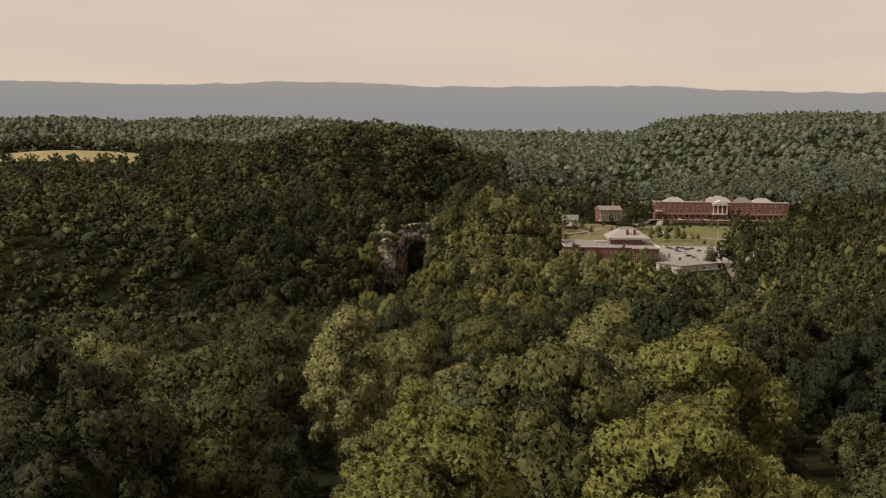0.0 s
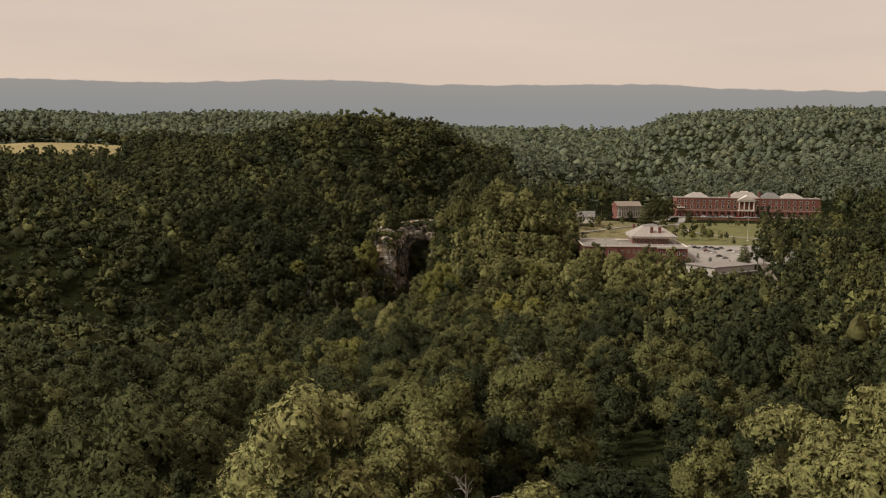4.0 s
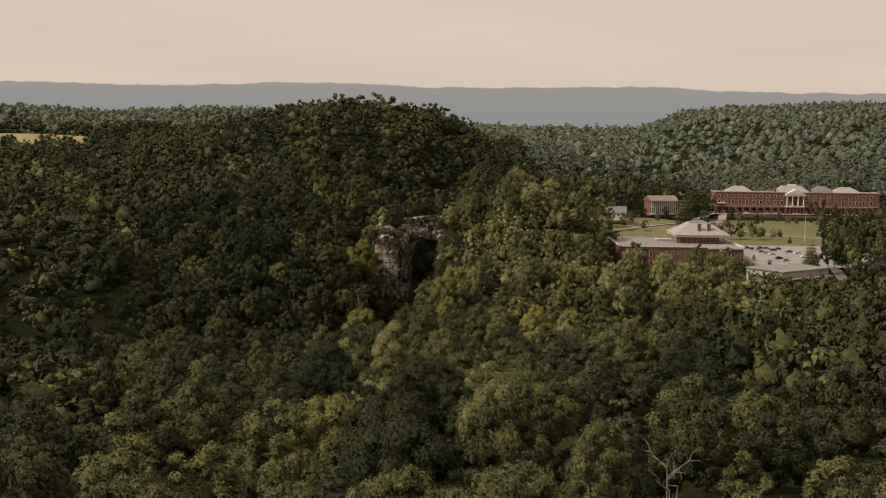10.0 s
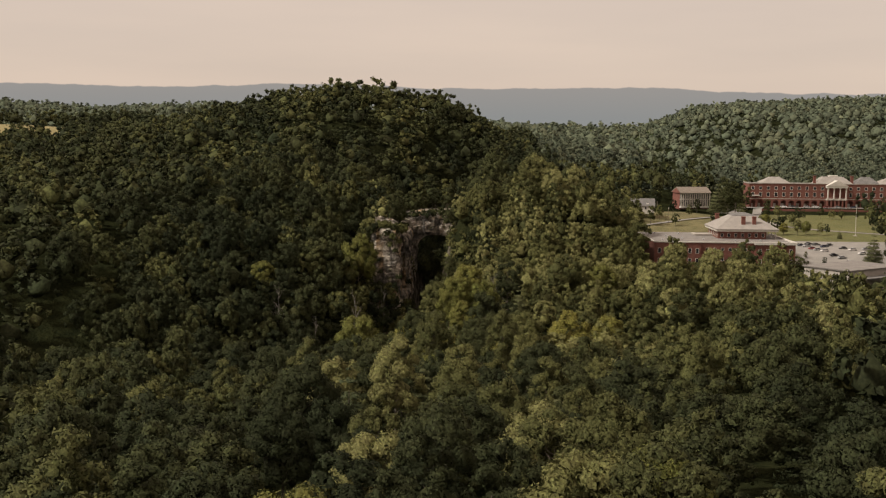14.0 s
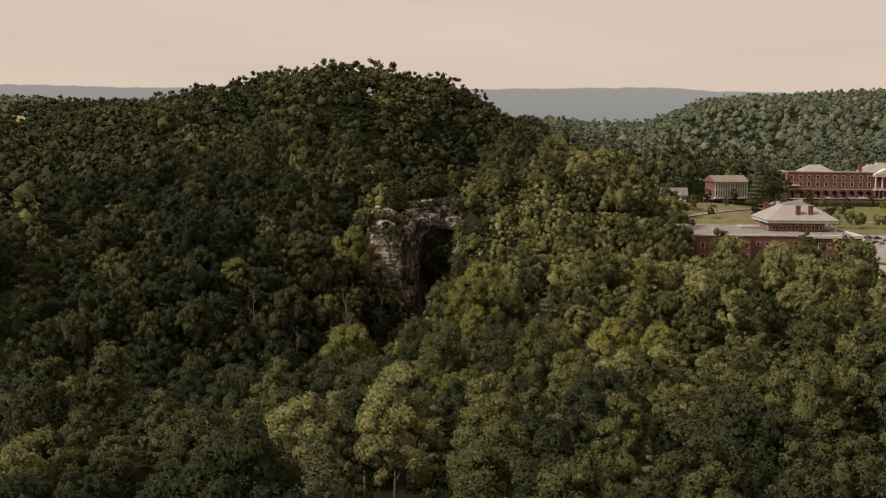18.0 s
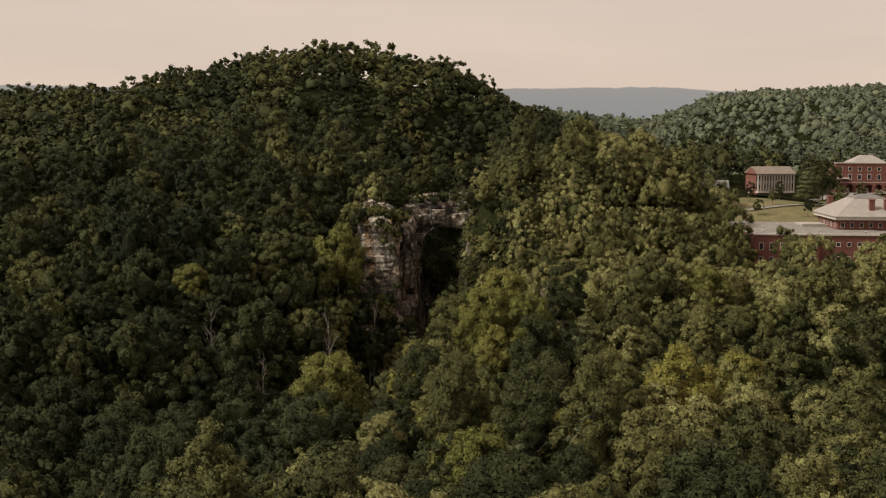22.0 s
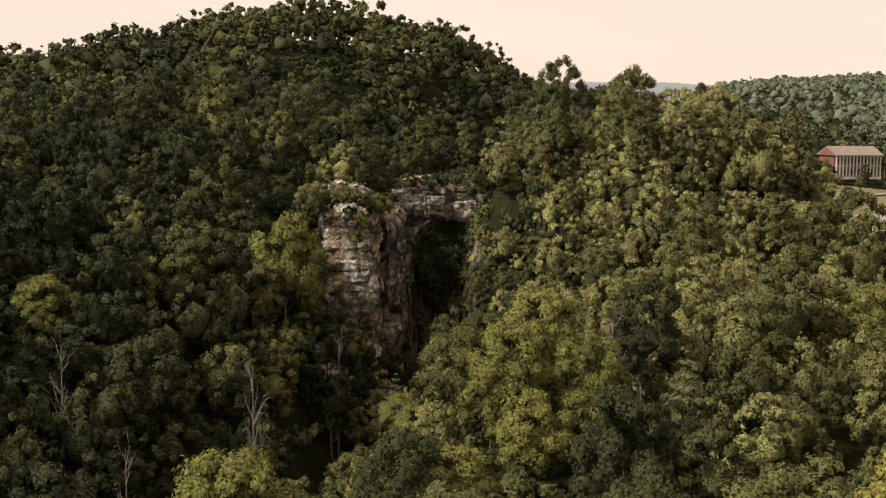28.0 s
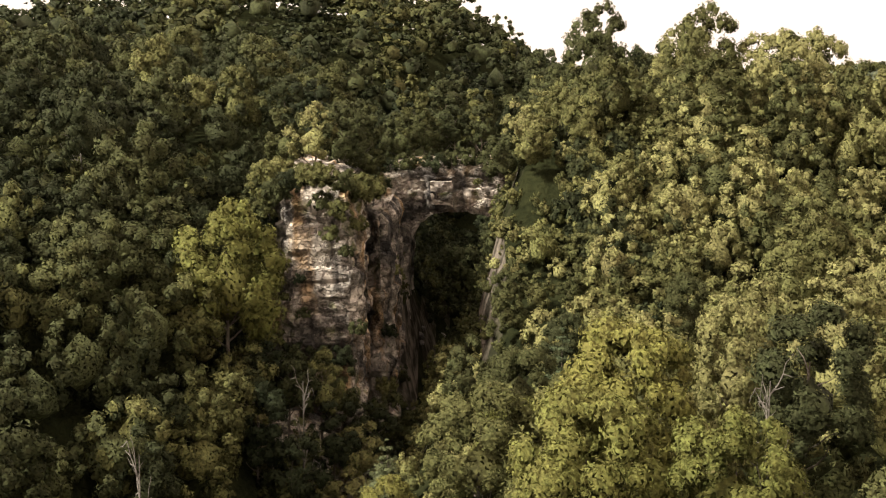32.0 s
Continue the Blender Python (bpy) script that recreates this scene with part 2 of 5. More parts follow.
def ground_height(x, y):
    x, y = np.asarray(x, float), np.asarray(y, float)
    s = axis_distance(x, y)
    d = np.abs(s)
    gate = hump(x, y, -40, 456, 50, 42)
    door = hump(x, y, -12, 468, 40, 40)
    # the hill's side
    width = 150 - 124 * gate
    foot = np.clip(1.3 * hump(x, y, -41, 428, 20, 16), 0, 1)
    steep = 1 - np.exp(-np.maximum(d - 4, 0) / (45 - 38 * gate))
    hill = 1 + 63 * (foot * ease(7, width, d) + (1 - foot) * steep) + 11 * hump(x, y, -53, 419, 13, 11)
    hill = hill + 41 * hump(x, y, -93, 606, 96, 72) + 27 * hump(x, y, -16, 667, 59, 56) + 9 * hump(x, y, -215, 650, 120, 110) + 19 * hump(x, y, -450, 705, 130, 80) + 12 * ease(500, 800, y)
    hill = hill + 32 * hump(x, y, -900, 1300, 420, 330) + 46 * hump(x, y, -330, 1600, 300, 240)
    # the camera's side: a long slope, the terrace with the houses, the spur that carries the bridge
    near = 108 - 0.28 * y + 0.04 * x
    terrace = 26 + 0.06 * (y - 370) + 5 * ease(515, 560, y) - 13 * ease(392, 350, y) * ease(115, 60, x)
    terrace = np.where(y > 575, 43 + (0.012 + 0.046 * ease(60, 520, x)) * (y - 575), terrace) + 40 * ease(800, 1400, y) * ease(250, 950, x) + 10 * ease(330, 520, x)
    terrace = -6 + (terrace + 6) * ease(-62, 10, x)
    spur = 59 * ease(6, 24, d) * ease(396, 446, y) * ease(128, 52, x) * ease(700, 600, y)
    bank = 2 + 0.5 * d + 80 * ease(428 - 30 * ease(0, 30, x), 458 - 24 * ease(0, 30, x), y) * ease(690, 610, y)
    home = np.maximum(np.maximum(near, terrace), spur)
    home = np.minimum(home, bank + 60 * door)
    g = np.where(s > 0, hill, home)
    blend = ease(0, 9, d)
    g = g * blend - 3 * (1 - blend)
    g = g + ripple(x, y, 0.03, 3) * 2.2 * ease(10, 60, d) * (1 - built(x, y)) + (ripple(x, y, 0.008, 5) * 13 + ripple(x, y, 0.02, 6) * 5) * ease(750, 1100, y)
    far_land = 42 + 24 * hump(0 * x, y, 0, 2500, 1, 420) + 22 * hump(x, y, 1500, 2000, 900, 600) + 12 * ripple(x, y, 0.005, 8)
    g = g + (far_land - g) * ease(1450, 1900, y)
    g = np.where(built(x, y) > 0, g * (1 - built(x, y)) + pad(x, y) * built(x, y), g)
    return g


def built(x, y):
    """1 on the levelled ground round the houses."""
    return ease(70, 88, x) * ease(365, 330, x) * ease(428, 440, y) * ease(615, 595, y)


def pad(x, y):
    return 32 + 4 * ease(445, 458, y) + 3.8 * ease(488, 545, y) + 3.8 * ease(560, 564, y) + 6 * ease(205, 130, x) * ease(484, 530, y)


def sheet_lines(a, b, step, out_a, out_b, grow):
    core = list(np.arange(a, b + 0.1, step))
    lo, hi, w = [a], [b], step
    while lo[-1] > out_a or hi[-1] < out_b:
        w *= grow
        if lo[-1] > out_a:
            lo.append(max(out_a, lo[-1] - w))
        if hi[-1] < out_b:
            hi.append(min(out_b, hi[-1] + w))
    return np.array(lo[:0:-1] + core + hi[1:])


def mesh_from(name, verts, faces, smooth=False):
    """A mesh from arrays of corners and of equal-sized faces."""
    me = bpy.data.meshes.new(name)
    verts, faces = np.asarray(verts, np.float32), np.asarray(faces, np.int32)
    k = faces.shape[1]
    me.vertices.add(len(verts))
    me.vertices.foreach_set("co", verts.ravel())
    me.loops.add(faces.size)
    me.loops.foreach_set("vertex_index", faces.ravel())
    me.polygons.add(len(faces))
    me.polygons.foreach_set("loop_start", np.arange(0, faces.size, k, dtype=np.int32))
    if smooth:
        me.polygons.foreach_set("use_smooth", np.ones(len(faces), bool))
    me.update(calc_edges=True)
    return me


def grid_faces(nu, nv):
    i = np.arange(nu * nv).reshape(nv, nu)
    return np.stack([i[:-1, :-1], i[:-1, 1:], i[1:, 1:], i[1:, :-1]], -1).reshape(-1, 4)


def drape(name, xs, ys, height, material):
    gx, gy = np.meshgrid(xs, ys)
    me = mesh_from(name, np.stack([gx, gy * DEEP, height(gx, gy)], -1).reshape(-1, 3), grid_faces(len(xs), len(ys)), True)
    me.materials.append(material)
    return new(name, me)


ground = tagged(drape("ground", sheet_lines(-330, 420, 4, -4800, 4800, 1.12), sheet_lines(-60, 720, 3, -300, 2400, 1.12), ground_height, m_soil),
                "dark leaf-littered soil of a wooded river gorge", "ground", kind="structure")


# ---- trees
ICO_V, ICO_F = None, None
bm = bmesh.new()
bmesh.ops.create_icosphere(bm, subdivisions=1, radius=1)
ICO_V = np.array([v.co[:] for v in bm.verts])
ICO_F = np.array([[v.index for v in f.verts] for f in bm.faces])
bm.free()


def unit(v):
    return v / np.maximum(np.linalg.norm(v, axis=-1, keepdims=True), 1e-9)


def outward(at, way, mid):
    """The way a spray of leaves faces: out of its tuft, out of its crown, and a little upwards."""
    return unit(0.6 * way + 0.5 * unit(at - mid) + (0, 0, 0.22))


def leaf_cloud(r, lobes, count, size, ragged=0.10, flat=1.0, gap=0.93):
    """Small triangles strewn over the outer side of a set of lobes (x, y, z, radius)."""
    lobes = np.asarray(lobes, float)
    weight = lobes[:, 3] ** 2
    pick = r.choice(len(lobes), count * 3, p=weight / weight.sum())
    way = unit(r.normal(size=(count * 3, 3)) + (0, 0, 0.25))
    at = lobes[pick, :3] + way * (1, 1, flat) * lobes[pick, 3:] * r.normal(1.0, ragged, (count * 3, 1))
    away = np.linalg.norm((at[:, None] - lobes[None, :, :3]) / (1, 1, flat), axis=-1) / lobes[None, :, 3]
    away[np.arange(len(pick)), pick] = 9
    keep = np.where(away.min(1) > gap)[0][:count]
    at, way = at[keep], way[keep]
    normal = unit(way + r.normal(0, 0.42, way.shape) + (0, 0, 0.2))
    side = unit(np.cross(normal, r.normal(size=way.shape)))
    up = np.cross(normal, side)
    w = size * r.uniform(0.6, 1.25, (len(at), 1))
    v = np.stack([at - side * w * 0.55 - up * w * 0.4, at + side * w * 0.55 - up * w * 0.4, at + up * w * 0.75], 1)
    face = unit(outward(at, way, lobes[:, :3].mean(0) - (0, 0, 2)) + r.normal(0, 0.17, at.shape))
    return v.reshape(-1, 3), np.arange(len(at) * 3).reshape(-1, 3), np.repeat(face, 3, 0)


def leaf_lumps(lobes, shrink, flat=1.0):
    """The closed leafy mass of each tuft, under its outer sprays."""
    mid = np.asarray(lobes)[:, :3].mean(0) - (0, 0, 2)
    out = []
    for n, l in enumerate(lobes):
        uneven = 1 + 0.28 * np.sin(np.arange(12) * 2.4 + n * 1.7 + l[0])[:, None]
        v = ICO_V * uneven * (l[3] * shrink, l[3] * shrink, l[3] * shrink * flat) + l[:3]
        out.append((v, ICO_F, outward(v, ICO_V, mid)))
    return out


def join_parts(parts):
    """One set of corners and faces, and of facings where the parts have them."""
    vs, fs, n = [], [], 0
    for p in parts:
        vs.append(p[0])
        fs.append(p[1] + n)
        n += len(p[0])
    facing = [np.concatenate([p[2] for p in parts])] if len(parts[0]) > 2 else []
    return (np.concatenate(vs), np.concatenate(fs), *facing)


def set_facing(me, facing):
    """Leaves are lit as the mass of the crown that they belong to."""
    at = me.attributes.new("custom_normal", "FLOAT_VECTOR", "POINT")
    at.data.foreach_set("vector", np.asarray(facing, np.float32).ravel())


def broad_lobes(r, height, wide, boughs, tufts=5):
    """A domed crown: boughs round its middle, each with tufts on its outer side. Gives the tufts and the boughs."""
    mid_z, up = height * 0.60, height * 0.36
    out, big = [], []
    for n in range(boughs):
        z = 1 - 1.62 * (n + 0.5) / boughs
        a = n * 2.4 + r.uniform(-0.35, 0.35)
        q = math.sqrt(max(0.0, 1 - z * z))
        way = np.array([math.cos(a) * q, math.sin(a) * q, z])
        size = wide * r.uniform(0.30, 0.46)
        at = way * (wide - size * 0.9, wide - size * 0.9, up - size * 0.6) * r.uniform(0.8, 1.12) + (0, 0, mid_z)
        big.append((*at, size))
        for j in range(tufts):
            w = unit(r.normal(0, 0.75, 3) + way * 0.9 + (0, 0, 0.2))
            out.append((*(at + w * size * 0.72), size * r.uniform(0.34, 0.56)))
    big.append((0, 0, mid_z - up * 0.15, wide * 0.55))
    return np.array(out), np.array(big)


def pine_lobes(r, height, wide, tiers):
    out = []
    for n in range(tiers):
        k = n / (tiers - 1)
        reach = wide * (1 - k) ** 0.8 + 0.25
        arms = 6 if k < 0.7 else 4
        for j in range(arms):
            a = j * 6.283 / arms + n * 1.1 + r.uniform(-0.3, 0.3)
            q = reach * r.uniform(0.5, 0.85)
            out.append((math.cos(a) * q, math.sin(a) * q, height * (0.25 + 0.72 * k) + r.uniform(-0.3, 0.3) - q * 0.08, reach * r.uniform(0.32, 0.5) + 0.2))
    out.append((0, 0, height * 0.98, 0.35))
    return np.array(out)


def crown_mesh(name, kind, seed, count, size, height, wide, boughs=17, tufts=6):
    r = np.random.RandomState(seed)
    if kind == "pine":
        lobes = pine_lobes(r, height, wide, 9)
        parts = [leaf_cloud(r, lobes, count, size, 0.22, 0.45, 0.6)] + leaf_lumps(lobes, 0.72, 0.4)
    else:
        lobes, big = broad_lobes(r, height, wide, boughs, tufts)
        parts = [leaf_cloud(r, lobes, count, size, 0.14)] + leaf_lumps(lobes, 0.74) + leaf_lumps(big[-1:], 0.9)
    v, f, facing = join_parts(parts)
    me = core_last(mesh_from(name, v, f), len(parts[0][1]))
    set_facing(me, facing)
    return me


def core_last(me, leaves):
    """The closed leafage inside a crown takes the second material."""
    slot = np.ones(len(me.polygons), np.int32)
    slot[:leaves] = 0
    me.polygons.foreach_set("material_index", slot)
    return me


def tube(points, radii, sides=6):
    """A bent, tapering tube."""
    points = np.asarray(points, float)
    vs, n = [], len(points)
    for i, p in enumerate(points):
        t = unit(points[min(i + 1, n - 1)] - points[max(i - 1, 0)])
        s = unit(np.cross(t, (0.3, 1, 0.2)))
        u = np.cross(t, s)
        a = np.arange(sides) * 2 * np.pi / sides
        vs.append(p + radii[i] * (np.cos(a)[:, None] * s + np.sin(a)[:, None] * u))
    v = np.concatenate(vs)
    fs = [[i * sides + j, i * sides + (j + 1) % sides, (i + 1) * sides + (j + 1) % sides, (i + 1) * sides + j] for i in range(n - 1) for j in range(sides)]
    return v, np.array(fs)


def trunk_mesh(name, seed, height, limbs, reach, dead=False):
    r = np.random.RandomState(seed)
    top = height * (0.97 if dead else 0.75)
    bend = r.uniform(-0.5, 0.5, 2)
    line = [(bend[0] * math.sin(k * 3), bend[1] * math.sin(k * 2.2), -1.2 + k * (top + 1.2)) for k in np.linspace(0, 1, 7)]
    parts = [tube(line, np.linspace(0.34, 0.05, 7), 7)]
    for n in range(limbs):
        k = r.uniform(0.35, 0.95)
        z = -1.2 + k * (top + 1.2)
        a = n * 2.4 + r.uniform(-0.4, 0.4)
        q = reach * (1.15 - k * 0.75) * r.uniform(0.6, 1.1)
        base = np.array([bend[0] * math.sin(k * 3), bend[1] * math.sin(k * 2.2), z])
        out = np.array([math.cos(a), math.sin(a), 0])
        pts = [base + out * q * t + np.array([0, 0, q * (0.55 * t + 0.3 * t * t)]) + r.normal(0, 0.12, 3) * t for t in np.linspace(0, 1, 5)]
        parts.append(tube(pts, np.linspace(0.14 * (1.2 - k * 0.6), 0.03, 5), 5))
        if dead:
            for j in range(5):
                b0 = pts[1 + j % 4]
                w = unit(out + r.normal(0, 0.7, 3) + (0, 0, 0.4))
                tw = [b0 + w * q * 0.5 * t + r.normal(0, 0.08, 3) * t for t in np.linspace(0, 1, 4)]
                parts.append(tube(tw, np.linspace(0.05, 0.018, 4), 4))
    v, f = join_parts(parts)
    return mesh_from(name, v, f, True)


def make_tree(name, crown, trunk, leaves, label, category="tree", group="trees of the gorge"):
    e = new(name)
    if crown:
        slot = np.empty(len(crown.polygons), np.int32)
        crown.polygons.foreach_get("material_index", slot)
        crown.materials.clear()
        crown.materials.append(leaves)
        crown.materials.append(MASS[leaves])
        crown.polygons.foreach_set("material_index", slot)
        c = new("crown", crown)
        c.parent = e
    t = new("trunk", trunk)
    if not trunk.materials:
        trunk.materials.append(m_bark if crown else m_dead)
    t.parent = e
    return tagged(e, label, category, group)

def part(name, mesh, material, parent=None, label=""):
    """One mesh object out of a bmesh, under a thing or a part."""
    me = bpy.data.meshes.new(name)
    mesh.normal_update()
    mesh.to_mesh(me)
    mesh.free()
    me.materials.append(material)
    ob = new(name, me)
    if parent:
        ob.parent = parent
    return tagged(ob, label)


# ---- rock of the gorge
def rock_material():
    m, n, l, p = node_material("weathered_limestone", 0.92, 0.15)
    c = n.new("ShaderNodeTexCoord")

    def noise_at(scale, detail, stretch):
        mp = n.new("ShaderNodeMapping")
        mp.inputs["Scale"].default_value = stretch
        t = n.new("ShaderNodeTexNoise")
        t.inputs["Scale"].default_value, t.inputs["Detail"].default_value = scale, detail
        l.new(c.outputs["Object"], mp.inputs["Vector"])
        l.new(mp.outputs["Vector"], t.inputs["Vector"])
        return t.outputs["Fac"]

    tone = ramp(n, [(0.34, (0.09, 0.083, 0.076)), (0.43, (0.20, 0.18, 0.155)), (0.49, (0.38, 0.335, 0.28)), (0.55, (0.60, 0.53, 0.44)), (0.68, (0.68, 0.60, 0.50))])
    l.new(noise_at(0.12, 8, (1, 1, 1.3)), tone.inputs["Fac"])
    rust = ramp(n, [(0.52, (1, 1, 1)), (0.66, (0.95, 0.74, 0.50))])
    l.new(noise_at(0.22, 4, (1, 1, 0.3)), rust.inputs["Fac"])
    streak = ramp(n, [(0.36, (0.34, 0.335, 0.34)), (0.50, (1, 1, 1))])
    l.new(noise_at(0.42, 7, (1, 1, 0.14)), streak.inputs["Fac"])
    moss = ramp(n, [(0.58, (1, 1, 1)), (0.70, (0.40, 0.45, 0.24))])
    l.new(noise_at(0.3, 7, (1, 1, 1)), moss.inputs["Fac"])

    def cracks(scale, stretch):
        """Dark joints between blocks, bent by noise."""
        mp, v = n.new("ShaderNodeMapping"), n.new("ShaderNodeTexVoronoi")
        mp.inputs["Scale"].default_value = stretch
        v.feature = "DISTANCE_TO_EDGE"
        v.inputs["Scale"].default_value = scale
        t = n.new("ShaderNodeTexNoise")
        t.inputs["Scale"].default_value, t.inputs["Detail"].default_value = 0.5, 5
        big = n.new("ShaderNodeVectorMath")
        big.operation = "MULTIPLY_ADD"
        big.inputs[1].default_value = (6, 6, 6)
        l.new(c.outputs["Object"], t.inputs["Vector"])
        l.new(t.outputs["Color"], big.inputs[0])
        l.new(c.outputs["Object"], big.inputs[2])
        l.new(big.outputs["Vector"], mp.inputs["Vector"])
        l.new(mp.outputs["Vector"], v.inputs["Vector"])
        return v.outputs["Distance"]

    joint = cracks(0.28, (1, 1, 1.5))
    seam = cracks(0.16, (0.5, 0.5, 3.2))
    dark_joint = ramp(n, [(0.0, (0.50, 0.48, 0.46)), (0.03, (1, 1, 1))])
    dark_seam = ramp(n, [(0.0, (0.35, 0.33, 0.31)), (0.05, (1, 1, 1))])
    l.new(joint, dark_joint.inputs["Fac"])
    l.new(seam, dark_seam.inputs["Fac"])
    last = tone.outputs["Color"]
    for r in (rust, streak, moss, dark_joint, dark_seam):
        mx = n.new("ShaderNodeMix")
        mx.data_type, mx.blend_type = "RGBA", "MULTIPLY"
        mx.inputs["Factor"].default_value = 1.0
        l.new(last, mx.inputs["A"])
        l.new(r.outputs["Color"], mx.inputs["B"])
        last = mx.outputs["Result"]
    l.new(last, p.inputs["Base Color"])
    deep = n.new("ShaderNodeBump")
    deep.inputs["Strength"].default_value, deep.inputs["Distance"].default_value = 1.0, 1.2
    lim = n.new("ShaderNodeMath")
    lim.operation = "MINIMUM"
    l.new(joint, lim.inputs[0])
    l.new(seam, lim.inputs[1])
    cap = n.new("ShaderNodeMath")
    cap.operation = "MINIMUM"
    cap.inputs[1].default_value = 0.12
    l.new(lim.outputs[0], cap.inputs[0])
    up = n.new("ShaderNodeMath")
    up.operation = "MULTIPLY"
    up.inputs[1].default_value = 6.0
    l.new(cap.outputs[0], up.inputs[0])
    l.new(up.outputs[0], deep.inputs["Height"])
    bp = n.new("ShaderNodeBump")
    bp.inputs["Strength"].default_value, bp.inputs["Distance"].default_value = 0.9, 0.7
    l.new(noise_at(0.9, 9, (1, 1, 2.2)), bp.inputs["Height"])
    l.new(deep.outputs["Normal"], bp.inputs["Normal"])
    l.new(bp.outputs["Normal"], p.inputs["Normal"])
    return m


m_rock = rock_material()
m_pale_rock = surface("pale_limestone", (0.13, 0.115, 0.10), (0.50, 0.44, 0.36), 0.4, 0.9, 0.5, 5)


def strata(v, deep=1.0, flute=0.45):
    """How far the rock stands out at a place: beds, blocks, joints and lumps."""
    x, y, z = v
    bed = z / 2.4 + 0.7 * noise.noise((x * 0.05, y * 0.05, z * 0.04))
    level = math.floor(bed)
    shift = 3 * noise.cell((1.5, 2.5, level + 0.5))
    step = 0.55 * noise.cell((0.5, 3.5, level + 0.5)) + 0.5 * noise.cell(((x + shift) // 3.4 + 0.5, (y + shift) // 4 + 0.5, level + 0.5))
    seam = max(0.0, 0.14 - abs(bed - level - 0.07)) * 3.2
    joint = abs(noise.noise((x * 0.2, y * 0.2, z * 0.025)))
    out = 0.9 * noise.noise((x * 0.08, y * 0.08, z * 0.07)) + 1.0 * step - 1.3 * seam - flute * max(0.0, 0.12 - joint) * 11 + 0.3 * noise.noise((x * 0.5, y * 0.5, z * 0.7))
    return deep * out


def rock_solid(name, loop, z0, z1, label, step=0.9, top_rough=4.0, lean=0.0, flute=0.45):
    """An upright mass of bedded rock over a closed plan line."""
    loop = np.array(loop, float) * (1, DEEP)
    ends = np.vstack([loop, loop[:1]])
    seg = np.linalg.norm(np.diff(ends, axis=0), axis=1)
    run = np.r_[0, np.cumsum(seg)]
    n = int(run[-1] / step)
    s = np.arange(n) / n * run[-1]
    pts = np.stack([np.interp(s, run, ends[:, 0]), np.interp(s, run, ends[:, 1])], -1)
    for k in range(3):
        pts = (np.roll(pts, 1, 0) + 2 * pts + np.roll(pts, -1, 0)) / 4
    t = np.roll(pts, -1, 0) - np.roll(pts, 1, 0)
    nrm = unit(np.stack([t[:, 1], -t[:, 0]], -1))
    mid_pt = pts.mean(0)
    if ((pts - mid_pt) * nrm).sum() < 0:
        nrm = -nrm
    rows = int((z1 - z0) / step)
    verts = []
    for j in range(rows + 1):
        k = j / rows
        for i in range(n):
            top = z1 + top_rough * noise.noise((pts[i, 0] * 0.08, pts[i, 1] * 0.08, 4.0))
            z = z0 + (top - z0) * k
            d = strata((pts[i, 0], pts[i, 1], z), 1 - 0.8 * ease(0.88, 1, k), flute) - lean * k - 4.5 * ease(0.86, 1.0, k) ** 2
            verts.append((pts[i, 0] + nrm[i, 0] * d, pts[i, 1] + nrm[i, 1] * d, z))
    faces = [(j * n + i, j * n + (i + 1) % n, (j + 1) * n + (i + 1) % n, (j + 1) * n + i) for j in range(rows) for i in range(n)]
    mid_top = len(verts)
    verts.append((*mid_pt, z1 + 1))
    me = bpy.data.meshes.new(name)
    me.from_pydata(verts, [], faces + [(rows * n + i, rows * n + (i + 1) % n, mid_top) for i in range(n)])
    me.materials.append(m_rock)
    return tagged(new(name, me), label, "rock")


rock_solid("rock_cliff", [(-56, 468), (-54, 440), (-49.5, 430), (-46, 427.5), (-40, 427), (-35, 426.5), (-33.5, 430), (-34, 438), (-38, 466)], 2, 55, "tall bedded limestone cliff with pale and dark-stained faces", 0.7, 2.0, 0.8, 0.25)
rock_solid("rock_pillar", [(-46, 470), (-37, 445), (-32.5, 442), (-30, 445), (-29.3, 454), (-29.5, 466), (-33, 476)], -6, 48, "fluted grey limestone buttress streaked with dark stains", 0.8, 3.0, 0.5, 1.3)
rock_solid("rock_wall", [(2.5, 461), (7, 456), (14, 452), (24, 455), (24, 478), (4, 478)], -4, 34, "mossy limestone wall half hidden by trees", 1.1, 5.0, 2.0)
rock_solid("rock_outcrop", [(-51, 419), (-47, 415), (-42, 415), (-40, 419), (-37, 427), (-44, 432), (-52, 430)], -6, 16, "low damp limestone ledge under the cliff", 0.8, 3.0, 0.6)


